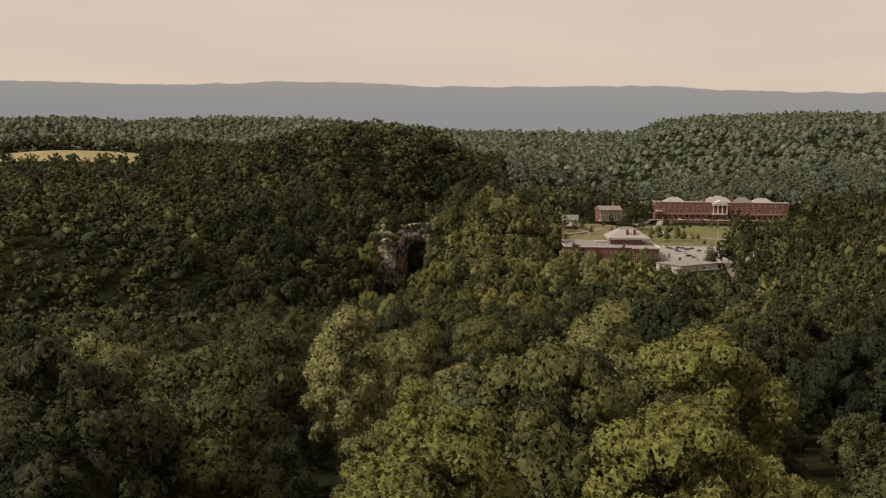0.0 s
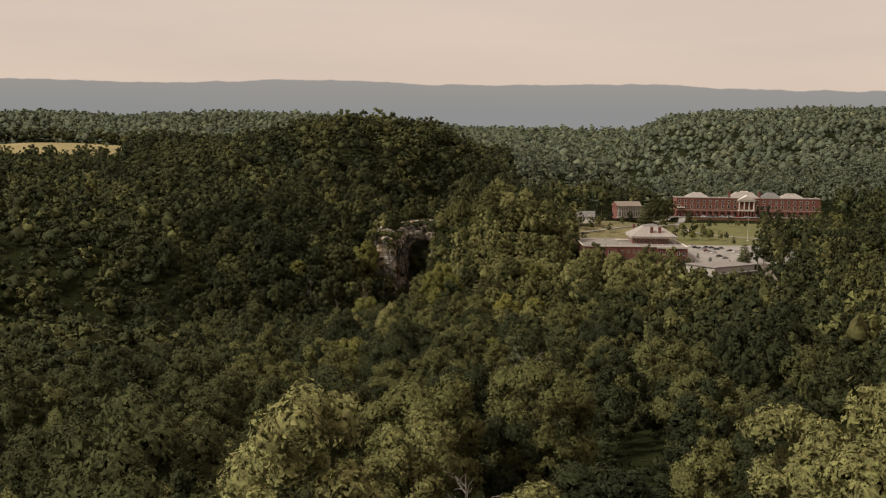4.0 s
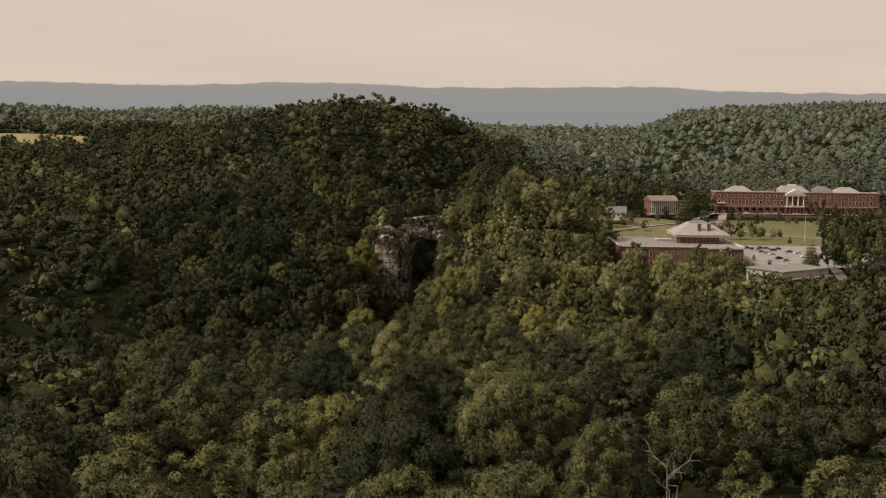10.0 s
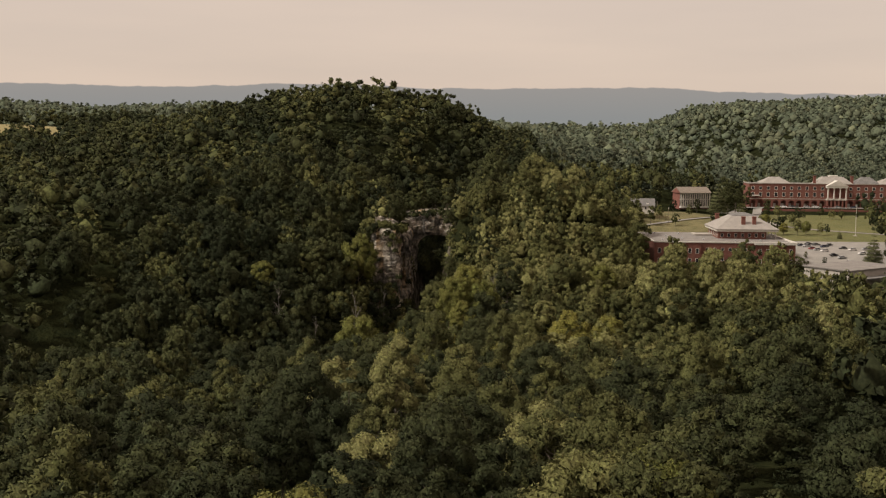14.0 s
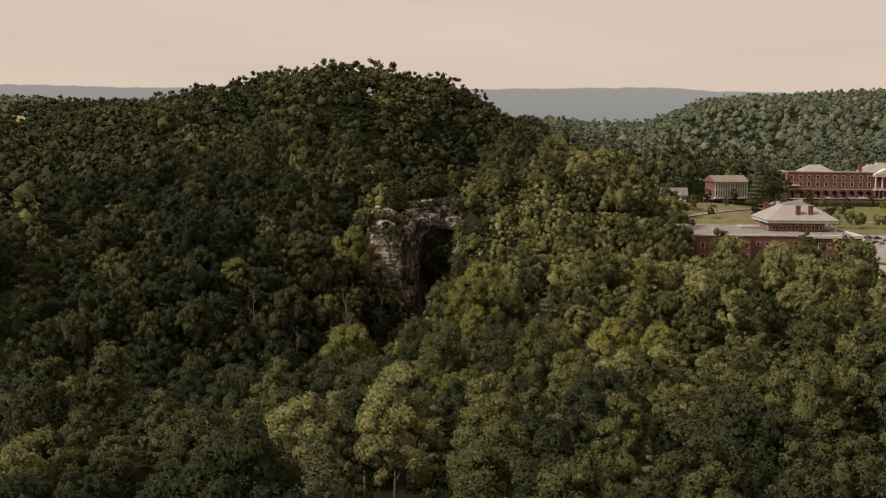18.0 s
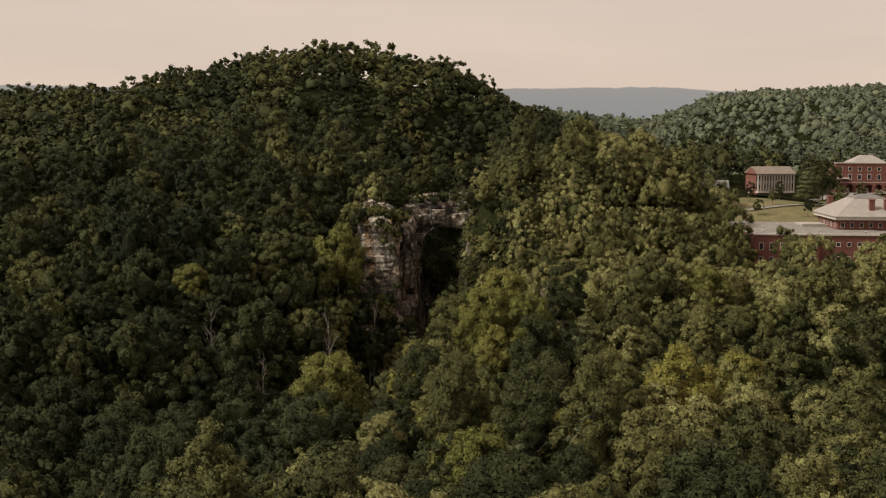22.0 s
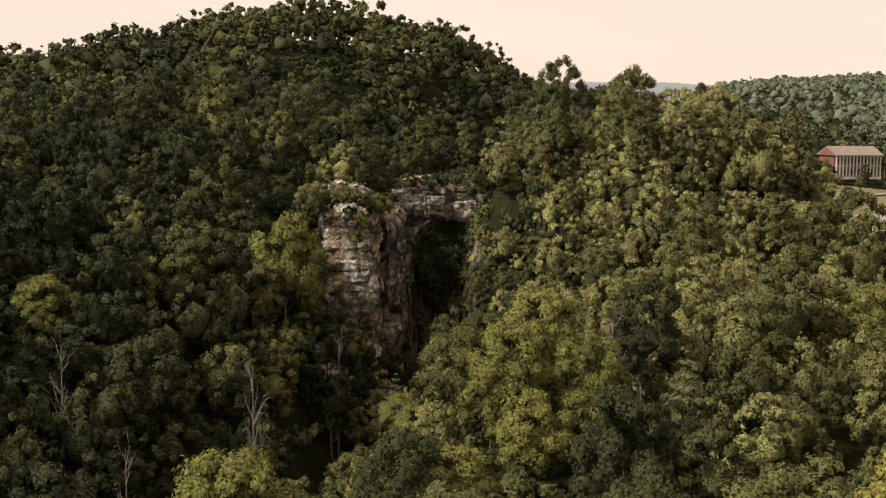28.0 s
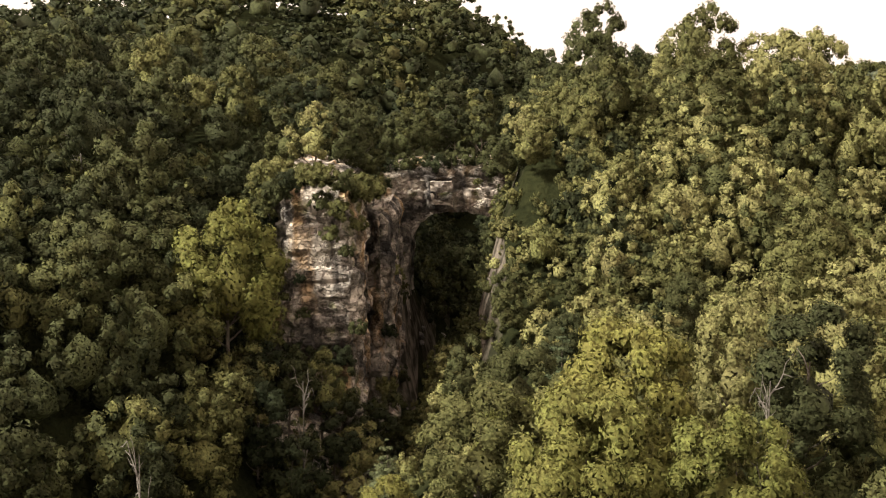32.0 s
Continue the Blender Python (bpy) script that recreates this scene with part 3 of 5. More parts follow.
def build_bridge():
    inner = np.array([(-27, -6), (-28.3, 12), (-28.6, 24), (-28.2, 32), (-26.7, 37.2), (-23.6, 40.2), (-18, 41), (-11.6, 40.4), (-7.6, 39), (-4, 33.4), (-1.6, 26), (1.5, 11.5), (4, -6)], float)
    outer = np.array([(-46, -6), (-46, 14), (-46, 30), (-44, 46), (-36, 51), (-26, 52.5), (-18, 53), (-10, 53), (-1, 52.5), (10, 50), (24, 44), (24, 14), (24, -6)], float)
    n, m, depth = 96, 26, 26
    k = np.linspace(0, len(inner) - 1, n)
    idx = np.arange(len(inner))
    a = np.stack([np.interp(k, idx, inner[:, c]) for c in (0, 1)], -1)
    b = np.stack([np.interp(k, idx, outer[:, c]) for c in (0, 1)], -1)
    for r in range(4):
        a[1:-1] = (a[:-2] + 2 * a[1:-1] + a[2:]) / 4
    y0, y1 = 469.5 * DEEP, 469.5 * DEEP + 38
    verts, ring = [], []
    ring = [("f", t) for t in np.linspace(1, 0, m)] + [("s", t) for t in np.linspace(0, 1, depth)[1:]] + [("b", t) for t in np.linspace(0, 1, 8)[1:]]
    for i in range(n):
        out = unit(b[i] - a[i])
        for kind, t in ring:
            if kind == "s":
                p = np.array([a[i][0], y0 + (y1 - y0) * t, a[i][1]])
                d = 0.9 * strata(p, 0.6) + 0.6 * t
                p[0] -= out[0] * d
                p[2] -= out[1] * d * 0.6
            else:
                q = a[i] + (b[i] - a[i]) * t
                p = np.array([q[0], y0 if kind == "f" else y1, q[1]])
                d = strata((p[0], p[1] + 11, p[2]), 0.9 * (1 - 0.9 * ease(0.8, 1, t)), 0.35) - 3.0 * ease(0.82, 1.0, t)
                slab = -1.3 if (-24.2 < p[0] < -17.6 and 41.5 < p[2] < 49.2) else 0.0
                p[1] += (-d + slab) * min(1, t * 6 + 0.25) if kind == "f" else d
                if kind == "f" and t < 0.9:
                    p[2] += 0.5 * noise.noise((p[0] * 0.6, 1, p[2] * 0.6))
            verts.append(tuple(p))
    w = len(ring)
    faces = [(i * w + j, i * w + j + 1, (i + 1) * w + j + 1, (i + 1) * w + j) for i in range(n - 1) for j in range(w - 1)]
    faces += [(i * w + w - 1, i * w, (i + 1) * w, (i + 1) * w + w - 1) for i in range(n - 1)]
    me = bpy.data.meshes.new("natural_bridge")
    me.from_pydata(verts, [], faces)
    me.materials.append(m_rock)
    arch = new("natural_bridge", me)
    b = bmesh.new()
    bmesh.ops.create_cube(b, size=1.0)
    bmesh.ops.subdivide_edges(b, edges=b.edges[:], cuts=9, use_grid_fill=True)
    for v in b.verts:
        v.co = Vector((-20.9 + v.co.x * (4.6 + 1.2 * v.co.z), 469.45 * DEEP - 0.5 - 0.7 * v.co.z + v.co.y * 2.6, 45.2 + v.co.z * 5.6))
        v.co += 0.55 * noise.noise_vector(v.co * 0.45) + 0.3 * noise.noise_vector(v.co * 1.3)
    part("pale_slab", b, m_pale_rock, arch, "pale squared limestone slab")
    return tagged(arch, "natural limestone arch spanning the gorge, pale patches and rust stains", "rock arch")


build_bridge()

# ---- the bed of the gorge
m_gravel = surface("trodden_gravel", (0.085, 0.07, 0.055), (0.15, 0.125, 0.10), 0.8, 0.95, 0.4)
m_stone = surface("creek_stone", (0.07, 0.064, 0.056), (0.19, 0.17, 0.15), 1.2, 0.8, 0.5)
m_oldwood = surface("weathered_timber", (0.12, 0.085, 0.06), (0.25, 0.19, 0.14), 1.5, 0.85, 0.4)
m_water, _n, _l, _p = node_material("creek_water", 0.3, 0.2)
_p.inputs["Base Color"].default_value = (0.018, 0.022, 0.014, 1)
_wn = _n.new("ShaderNodeTexNoise")
_wn.inputs["Scale"].default_value = 1.4
_wb = _n.new("ShaderNodeBump")
_wb.inputs["Strength"].default_value = 0.25
_l.new(_wn.outputs["Fac"], _wb.inputs["Height"])
_l.new(_wb.outputs["Normal"], _p.inputs["Normal"])


def share(name, ob, parent, x=0.0, y=0.0, z=0.0, turn=0.0):
    """Another object on the same mesh."""
    c = new(name, ob.data)
    c.parent = parent
    c.matrix_basis = pose(x, y, z, 0, 0, turn)
    return c


def box(mesh, x0, y0, z0, x1, y1, z1, soft=0.0):
    v = [mesh.verts.new(p) for p in ((x0, y0, z0), (x1, y0, z0), (x1, y1, z0), (x0, y1, z0), (x0, y0, z1), (x1, y0, z1), (x1, y1, z1), (x0, y1, z1))]
    f = [mesh.faces.new([v[i] for i in q]) for q in ((3, 2, 1, 0), (4, 5, 6, 7), (0, 1, 5, 4), (1, 2, 6, 5), (2, 3, 7, 6), (3, 0, 4, 7))]
    if soft:
        bmesh.ops.bevel(mesh, geom=list({e for q in f for e in q.edges}), offset=soft, segments=1, affect="EDGES")
    return mesh


def boxes(rows, soft=0.0):
    b = bmesh.new()
    for r in rows:
        box(b, *r, soft)
    return b


def prism(mesh, poly, z0, z1):
    lo = [mesh.verts.new((x, y, z0)) for x, y in poly]
    hi = [mesh.verts.new((x, y, z1)) for x, y in poly]
    mesh.faces.new(hi)
    mesh.faces.new(lo[::-1])
    for i in range(len(poly)):
        j = (i + 1) % len(poly)
        mesh.faces.new((lo[i], lo[j], hi[j], hi[i]))
    return mesh


def rod(mesh, x, y, z0, z1, r0, r1=None, sides=8):
    bmesh.ops.create_cone(mesh, cap_ends=True, segments=sides, radius1=r0, radius2=r0 if r1 is None else r1, depth=z1 - z0, matrix=Matrix.Translation((x, y, (z0 + z1) / 2)))
    return mesh


WALK = [(-24, 467), (-19, 466), (-13, 468.5), (-7, 474), (-2, 484), (1, 500), (-5, 503), (-9, 492), (-14, 482), (-22, 472)]
walkway = part("walkway", prism(bmesh.new(), [(x, y * DEEP) for x, y in WALK], -0.1, 0.15), m_gravel)
bank_wall = part("retaining_wall", prism(bmesh.new(), [(x * 0.985 - 0.2, (470 + (y - 470) * 0.985) * DEEP) for x, y in WALK], -4.2, -0.1), m_stone)
tagged(bank_wall, "low dark stone wall holding up the walkway", "retaining wall")
tagged(walkway, "trodden gravel walkway under the stone arch", "path", kind="structure")
wx = [(-40, 410), (-31, 432), (-28, 444), (-26, 456), (-24, 463), (-21, 470), (-22, 480), (-18, 498)]
b = bmesh.new()
prev = None
for (x, y) in wx:
    cur = (b.verts.new((x - 3.2, y * DEEP, -2.6)), b.verts.new((x + 3.2, y * DEEP, -2.6)))
    if prev:
        b.faces.new((prev[0], prev[1], cur[1], cur[0]))
    prev = cur
tagged(part("water", b, m_water), "dark shallow creek in the bed of the gorge", "water", kind="structure")

rb = np.random.RandomState(5)
for n in range(46):
    k = rb.uniform(0, len(wx) - 1.01)
    i = int(k)
    x = wx[i][0] + (wx[i + 1][0] - wx[i][0]) * (k - i) + rb.uniform(-4.5, 4.5)
    y = wx[i][1] + (wx[i + 1][1] - wx[i][1]) * (k - i)
    q = rb.uniform(0.4, 1.5)
    b = bmesh.new()
    bmesh.ops.create_icosphere(b, subdivisions=2, radius=q)
    for v in b.verts:
        v.co *= 1 + 0.35 * noise.noise(v.co * (1.4 / q) + Vector((n, 0, 0)))
        v.co.z *= 0.65
    o = part("boulder", b, m_stone)
    o.location = (x, y * DEEP, max(-2.6, float(ground_height(x, y))) + q * 0.12)
    tagged(o, "water-worn grey boulder in the creek bed", "boulder", "boulders in the creek")

bench = tagged(new("bench"), "weathered split-log bench on the gravel walkway", "bench", "benches under the arch")
part("seat", boxes([(-1.6, -0.2, 0.38, 1.6, 0.2, 0.48)], 0.03), m_oldwood, bench)
leg = part("leg", boxes([(-0.1, -0.16, 0, 0.1, 0.16, 0.38)]), m_oldwood, bench)
leg.location.x = -1.2
share("leg", leg, bench, 1.2)
bench.matrix_basis = pose(-7.5, 489 * DEEP, 0.15, 0, 0, 30)
for n in range(9):
    copy_thing(bench, pose(-9.0 - 0.75 * n, (487.2 - 1.5 * n) * DEEP, 0.15, 0, 0, 30))
rail = tagged(new("timber_fence"), "dark timber rail fence along the edge of the walkway", "fence")
rail.location = (-16, 467.2 * DEEP, 0.15)
post = part("post", boxes([(-0.08, -0.08, 0, 0.08, 0.08, 1.1)]), m_oldwood, rail)
edge_line = [(-8.6, 3.4), (-6.4, 1.2), (-4, -1.2), (-1.2, 0.6), (2, 3.4), (6, 10), (9, 16)]
post.location = (*edge_line[0], 0)
for p0, p1 in zip(edge_line[:-1], edge_line[1:]):
    share("post", post, rail, *p1, 0)
    for h in (0.5, 1.0):
        v, f = tube([(*p0, h), (*p1, h)], [0.06, 0.06], 5)
        me = mesh_from("rail", v, f)
        me.materials.append(m_oldwood)
        new("rail", me).parent = rail

# ---- the houses on the terrace
m_brick = surface("red_brick", (0.125, 0.050, 0.038), (0.20, 0.085, 0.064), 0.5, 0.9, 0.2, 14)
m_white = surface("white_paint", (0.44, 0.41, 0.36), (0.58, 0.54, 0.48), 0.7, 0.7, 0.1)
m_glass, _n, _l, _p = node_material("window_glass", 0.08, 0.5)
_p.inputs["Base Color"].default_value = (0.03, 0.032, 0.035, 1)
m_tan = surface("tan_sheet_roof", (0.21, 0.19, 0.17), (0.29, 0.262, 0.232), 0.4, 0.7, 0.15)
m_grey = surface("grey_roof_felt", (0.13, 0.118, 0.108), (0.22, 0.20, 0.18), 0.22, 0.95, 0.2)
m_shingle = surface("brown_shingles", (0.13, 0.105, 0.085), (0.21, 0.175, 0.14), 0.6, 0.9, 0.2)
m_dark = surface("dark_slate_and_shade", (0.10, 0.095, 0.09), (0.17, 0.16, 0.15), 0.5, 0.8, 0.2)
m_stucco = surface("pale_render", (0.28, 0.25, 0.22), (0.38, 0.345, 0.30), 0.4, 0.9, 0.15)
m_asphalt = surface("parking_asphalt", (0.16, 0.15, 0.135), (0.25, 0.23, 0.205), 0.15, 0.95, 0.1, 20)
m_lawn = surface("mown_lawn", (0.085, 0.090, 0.030), (0.15, 0.14, 0.05), 0.07, 1.0, 0.5, 25)
m_meadow = surface("dry_meadow", (0.17, 0.14, 0.06), (0.25, 0.205, 0.09), 0.04, 1.0, 0.3, 25)
m_scrub = surface("rough_grass", (0.09, 0.085, 0.035), (0.19, 0.16, 0.075), 0.15, 1.0, 0.6, 12)
m_metal = surface("galvanised_metal", (0.42, 0.42, 0.42), (0.55, 0.55, 0.55), 1.0, 0.45, 0.05, metal=0.7)
m_tyre = surface("tyre_rubber", (0.02, 0.02, 0.02), (0.035, 0.035, 0.035), 3.0, 0.8, 0.1)


def lifted(h):
    return lambda x, y: ground_height(x, y) + h


def patch(name, x0, x1, y0, y1, material, label, category, h=0.3, step=2.0):
    o = drape(name, np.arange(x0, x1 + 0.1, step), np.arange(y0, y1 + 0.1, step), lifted(h), material)
    return tagged(o, label, category, kind="structure")


patch("lawn", 176, 340, 486, 558, m_lawn, "mown hotel lawn with dry yellow patches", "lawn", 0.3)
patch("parking_lot", 163, 250, 446, 487, m_asphalt, "pale worn asphalt parking lot", "parking lot", 0.32)
patch("rough_slope", 92, 176, 478, 532, m_scrub, "grassy bank with dry weeds above the brick house", "grass bank", 0.3)
patch("meadow", -560, -340, 660, 752, m_meadow, "pale dry hay meadow between woods", "meadow", 0.8, 6.0)


def ribbon(name, line, wide, h, material, label, category):
    """A road or path laid on the ground along a line."""
    line = np.array(line, float) * (1, DEEP)
    run = np.r_[0, np.cumsum(np.linalg.norm(np.diff(line, axis=0), axis=1))]
    s = np.linspace(0, run[-1], max(8, int(run[-1] / 3)))
    c = np.stack([np.interp(s, run, line[:, 0]), np.interp(s, run, line[:, 1])], -1)
    for k in range(3):
        c[1:-1] = (c[:-2] + 2 * c[1:-1] + c[2:]) / 4
    side = unit(np.stack([-np.gradient(c[:, 1]), np.gradient(c[:, 0])], -1))
    rows = [c + side * wide * k for k in (-0.5, -0.17, 0.17, 0.5)]
    vs = np.stack(rows, 1).reshape(-1, 2)
    z = ground_height(vs[:, 0], vs[:, 1] / DEEP).reshape(-1, 4).mean(1).repeat(4) + h
    me = mesh_from(name, np.column_stack([vs, z]), grid_faces(4, len(c)), True)
    me.materials.append(material)
    return tagged(new(name, me), label, category, kind="structure")


ribbon("hotel_drive", [(176, 548), (184, 558), (196, 565), (240, 566), (300, 566), (336, 563)], 8, 0.5, m_asphalt, "pale paved drive along the hotel front", "road")
ribbon("curved_road", [(206, 564), (196, 550), (190, 534), (196, 522), (214, 514), (262, 502), (330, 496)], 6, 0.45, m_asphalt, "pale paved road curving below the hotel", "road")
ribbon("upper_road", [(84, 503), (110, 509), (140, 518), (175, 533), (190, 545)], 6, 0.45, m_asphalt, "narrow paved road past the guest house", "road")
ribbon("service_road", [(214, 447), (211, 436), (206, 420), (196, 396), (186, 376), (196, 352), (214, 340)], 6, 0.6, m_gravel, "narrow service road through the trees", "road")


def window_at(parent, src, x, y, z, turn=0):
    w = share("window", src[0], parent, x, y, z, turn)
    share("pane", src[1], w)
    return w


def window_kind(parent, wide, high, x, y, z, frame_mat=None):
    """A framed window facing -y: surround, bars and a pane set back in it."""
    f = wide * 0.11
    b = bmesh.new()
    rings = []
    for w_, h_, y_ in ((wide / 2 + f, high / 2 + f, 0.1), (wide / 2 + f, high / 2 + f, -0.14), (wide / 2, high / 2, -0.14), (wide / 2, high / 2, 0.1)):
        rings.append([b.verts.new((sx * w_, y_, sz * h_)) for sx, sz in ((-1, -1), (1, -1), (1, 1), (-1, 1))])
    for r0, r1 in zip(rings, rings[1:] + rings[:1]):
        for i in range(4):
            b.faces.new((r0[i], r0[(i + 1) % 4], r1[(i + 1) % 4], r1[i]))
    w = part("window", b, frame_mat or m_white, parent)
    w.location = (x, y, z)
    pn = part("pane", boxes([(-wide / 2, -0.03, -high / 2, wide / 2, 0.05, high / 2)]), m_glass, w)
    return w, pn


def hip_roof(x0, y0, x1, y1, z, rise, cut=0.12, thick=0.35):
    """A hipped roof over a rectangle, with an eaves board's thickness and a short ridge."""
    b = bmesh.new()
    run = min(x1 - x0, y1 - y0) / 2 * (1 - cut)
    lo = [b.verts.new(p) for p in ((x0, y0, z), (x1, y0, z), (x1, y1, z), (x0, y1, z))]
    ea = [b.verts.new(p) for p in ((x0, y0, z + thick), (x1, y0, z + thick), (x1, y1, z + thick), (x0, y1, z + thick))]
    hi = [b.verts.new(p) for p in ((x0 + run, y0 + run, z + rise), (x1 - run, y0 + run, z + rise), (x1 - run, y1 - run, z + rise), (x0 + run, y1 - run, z + rise))]
    for i in range(4):
        j = (i + 1) % 4
        b.faces.new((lo[i], lo[j], ea[j], ea[i]))
        b.faces.new((ea[i], ea[j], hi[j], hi[i]))
    b.faces.new(hi)
    b.faces.new(lo[::-1])
    return b


def arch_bay(b, x0, x1, z_spring, z_top, y0, y1, pier, parts=10):
    """Two half piers and the brick over a round-headed opening."""
    box(b, x0, y0, 0, x0 + pier, y1, z_top)
    box(b, x1 - pier, y0, 0, x1, y1, z_top)
    a0, a1 = x0 + pier, x1 - pier
    r, c = (a1 - a0) / 2, (a0 + a1) / 2
    for i in range(parts):
        t0, t1 = math.pi * i / parts, math.pi * (i + 1) / parts
        u0, u1 = c - r * math.cos(t0), c - r * math.cos(t1)
        h0, h1 = z_spring + r * math.sin(t0) * 0.85, z_spring + r * math.sin(t1) * 0.85
        q = [b.verts.new(p) for p in ((u0, y0, h0), (u1, y0, h1), (u1, y0, z_top), (u0, y0, z_top), (u0, y1, h0), (u1, y1, h1), (u1, y1, z_top), (u0, y1, z_top))]
        for f in ((0, 1, 2, 3), (5, 4, 7, 6), (4, 5, 1, 0), (3, 2, 6, 7)):
            b.faces.new([q[k] for k in f])


def build_hotel():
    e = tagged(new("hotel"), "long three-storey red brick hotel with white portico and arcade", "hotel")
    e.location = (265.5, 569 * DEEP, 43.6)
    part("wall", boxes([(-63.5, 0.3, 5.9, 63.5, 17, 16.6), (-63.5, 3.6, -2, 63.5, 17, 5.9), (-63.5, 0.3, -2, -61.5, 3.6, 5.9), (61.5, 0.3, -2, 63.5, 3.6, 5.9)]), m_brick, e)
    part("parapet", boxes([(-63.8, 0.0, 16.6, 63.8, 0.7, 17.2), (-63.8, 0.7, 16.6, -63.1, 17.3, 17.2), (63.1, 0.7, 16.6, 63.8, 17.3, 17.2)]), m_stucco, e, "pale stone coping")
    part("flat_roof", boxes([(-63, 0.8, 16.6, 63, 17, 16.8)]), m_grey, e)
    part("string_course", boxes([(-63.6, 0.02, 5.9, 63.6, 0.3, 6.35)]), m_stucco, e, "pale stone band")
    bay = 5.45
    xs_left = [-60.8 + bay * i for i in range(10)]
    xs_right = [5.2 + 2.9 + bay * i for i in range(10)]
    src_a = src_m = None
    for x in xs_left + xs_right:
        if src_a is None:
            src_a, src_m = window_kind(e, 1.75, 1.95, x, 0.3, 13.6), window_kind(e, 1.8, 2.7, x, 0.3, 9.1)
        else:
            window_at(e, src_a, x, 0.3, 13.6)
            window_at(e, src_m, x, 0.3, 9.1)
    first = None
    for x in xs_left + xs_right:
        if first is None:
            b = bmesh.new()
            arch_bay(b, -bay / 2, bay / 2, 3.3, 5.9, 0.0, 0.7, 0.75)
            first = part("arcade_bay", b, m_brick, e, "round-headed brick arcade bay")
            first.location.x = x
            d = part("door", boxes([(-0.9, 3.45, 0, 0.9, 3.62, 2.7)], 0.02), m_white, e, "white glazed entrance door")
            d.location.x = x
        else:
            share("arcade_bay", first, e, x)
            share("door", d, e, x)
    part("floor_slab", boxes([(-63.5, -1.6, -2.5, 63.5, 3.6, -0.05)]), m_stucco, e)
    part("arcade_pier", boxes([(-9.0, 0, 0, -8.0, 0.7, 5.9), (4.6, 0, 0, 5.4, 0.7, 5.9)]), m_brick, e)
    # the portico over the entrance
    px = -2.2
    p = part("portico", boxes([(px - 7.2, -3.2, 5.6, px + 7.2, 0.3, 6.4)]), m_white, e, "white columned portico")
    part("entablature", boxes([(px - 7.4, -3.4, 14.2, px + 7.4, 0.3, 15.6)]), m_white, p)
    b = bmesh.new()
    tri = [(px - 7.8, 15.6), (px + 7.8, 15.6), (px, 19.4)]
    v0 = [b.verts.new((x, -3.6, z)) for x, z in tri]
    v1 = [b.verts.new((x, 4.0, z)) for x, z in tri]
    b.faces.new(v0)
    b.faces.new(v1[::-1])
    for i in range(3):
        b.faces.new((v0[i], v1[i], v1[(i + 1) % 3], v0[(i + 1) % 3]))
    part("pediment", b, m_white, p, "plain white pediment")
    for i in range(4):
        b = rod(bmesh.new(), 0, 0, 6.4, 14.2, 0.55, 0.45, 12)
        box(b, -0.75, -0.75, 6.4, 0.75, 0.75, 6.8)
        box(b, -0.7, -0.7, 13.8, 0.7, 0.7, 14.2)
        c = part("column", b, m_white, p)
        c.location = (px - 6.4 + 4.27 * i, -2.6, 0)
    for i in range(6):
        c = part("pier", boxes([(-0.5, -3.2, 0, 0.5, -2.2, 5.6)]), m_brick, p)
        c.location.x = px - 6.6 + 2.64 * i
    part("balustrade", boxes([(px - 7, -3.1, 7.2, px + 7, -2.98, 7.32)] + [(px - 7 + 0.5 * i, -3.08, 6.4, px - 6.92 + 0.5 * i, -3.0, 7.2) for i in range(29)]), m_white, p)
    r = part("roof", hip_roof(px - 13, 1.2, px + 12, 16.5, 16.8, 4.8, 0.3), m_tan, e, "pale hipped roof")
    part("lantern", boxes([(px - 3.2, 7.0, 20.6, px + 3.2, 10.5, 22.6)], 0.15), m_white, r, "low white roof lantern")
    part("roof", hip_roof(-54, 1.2, -34, 16.2, 16.8, 4.4), m_tan, e, "pale hipped roof")
    part("roof", hip_roof(13, 4, 30, 16.6, 16.8, 4.8), m_dark, e, "dark grey hipped roof")
    part("roof", hip_roof(29, 1.2, 50, 16.2, 16.8, 4.2), m_tan, e, "pale hipped roof")
    for x, y in ((-16, 6), (11.5, 9)):
        c = part("chimney", boxes([(-0.9, -0.7, 16.8, 0.9, 0.7, 22.0), (-1.05, -0.85, 22.0, 1.05, 0.85, 22.4)]), m_brick, e)
        c.location = (x, y, 0)
    part("awning", boxes([(-63.4, -3.2, 8.2, -56.5, 0.3, 8.7)]), m_white, e, "flat white canopy")
    wall = part("retaining_wall", boxes([(-58, -13.6, -4.4, 40, -13.0, -0.2)]), m_brick)
    wall.location = e.location
    tagged(wall, "low red brick retaining wall below the hotel drive", "retaining wall")
    return e


build_hotel()


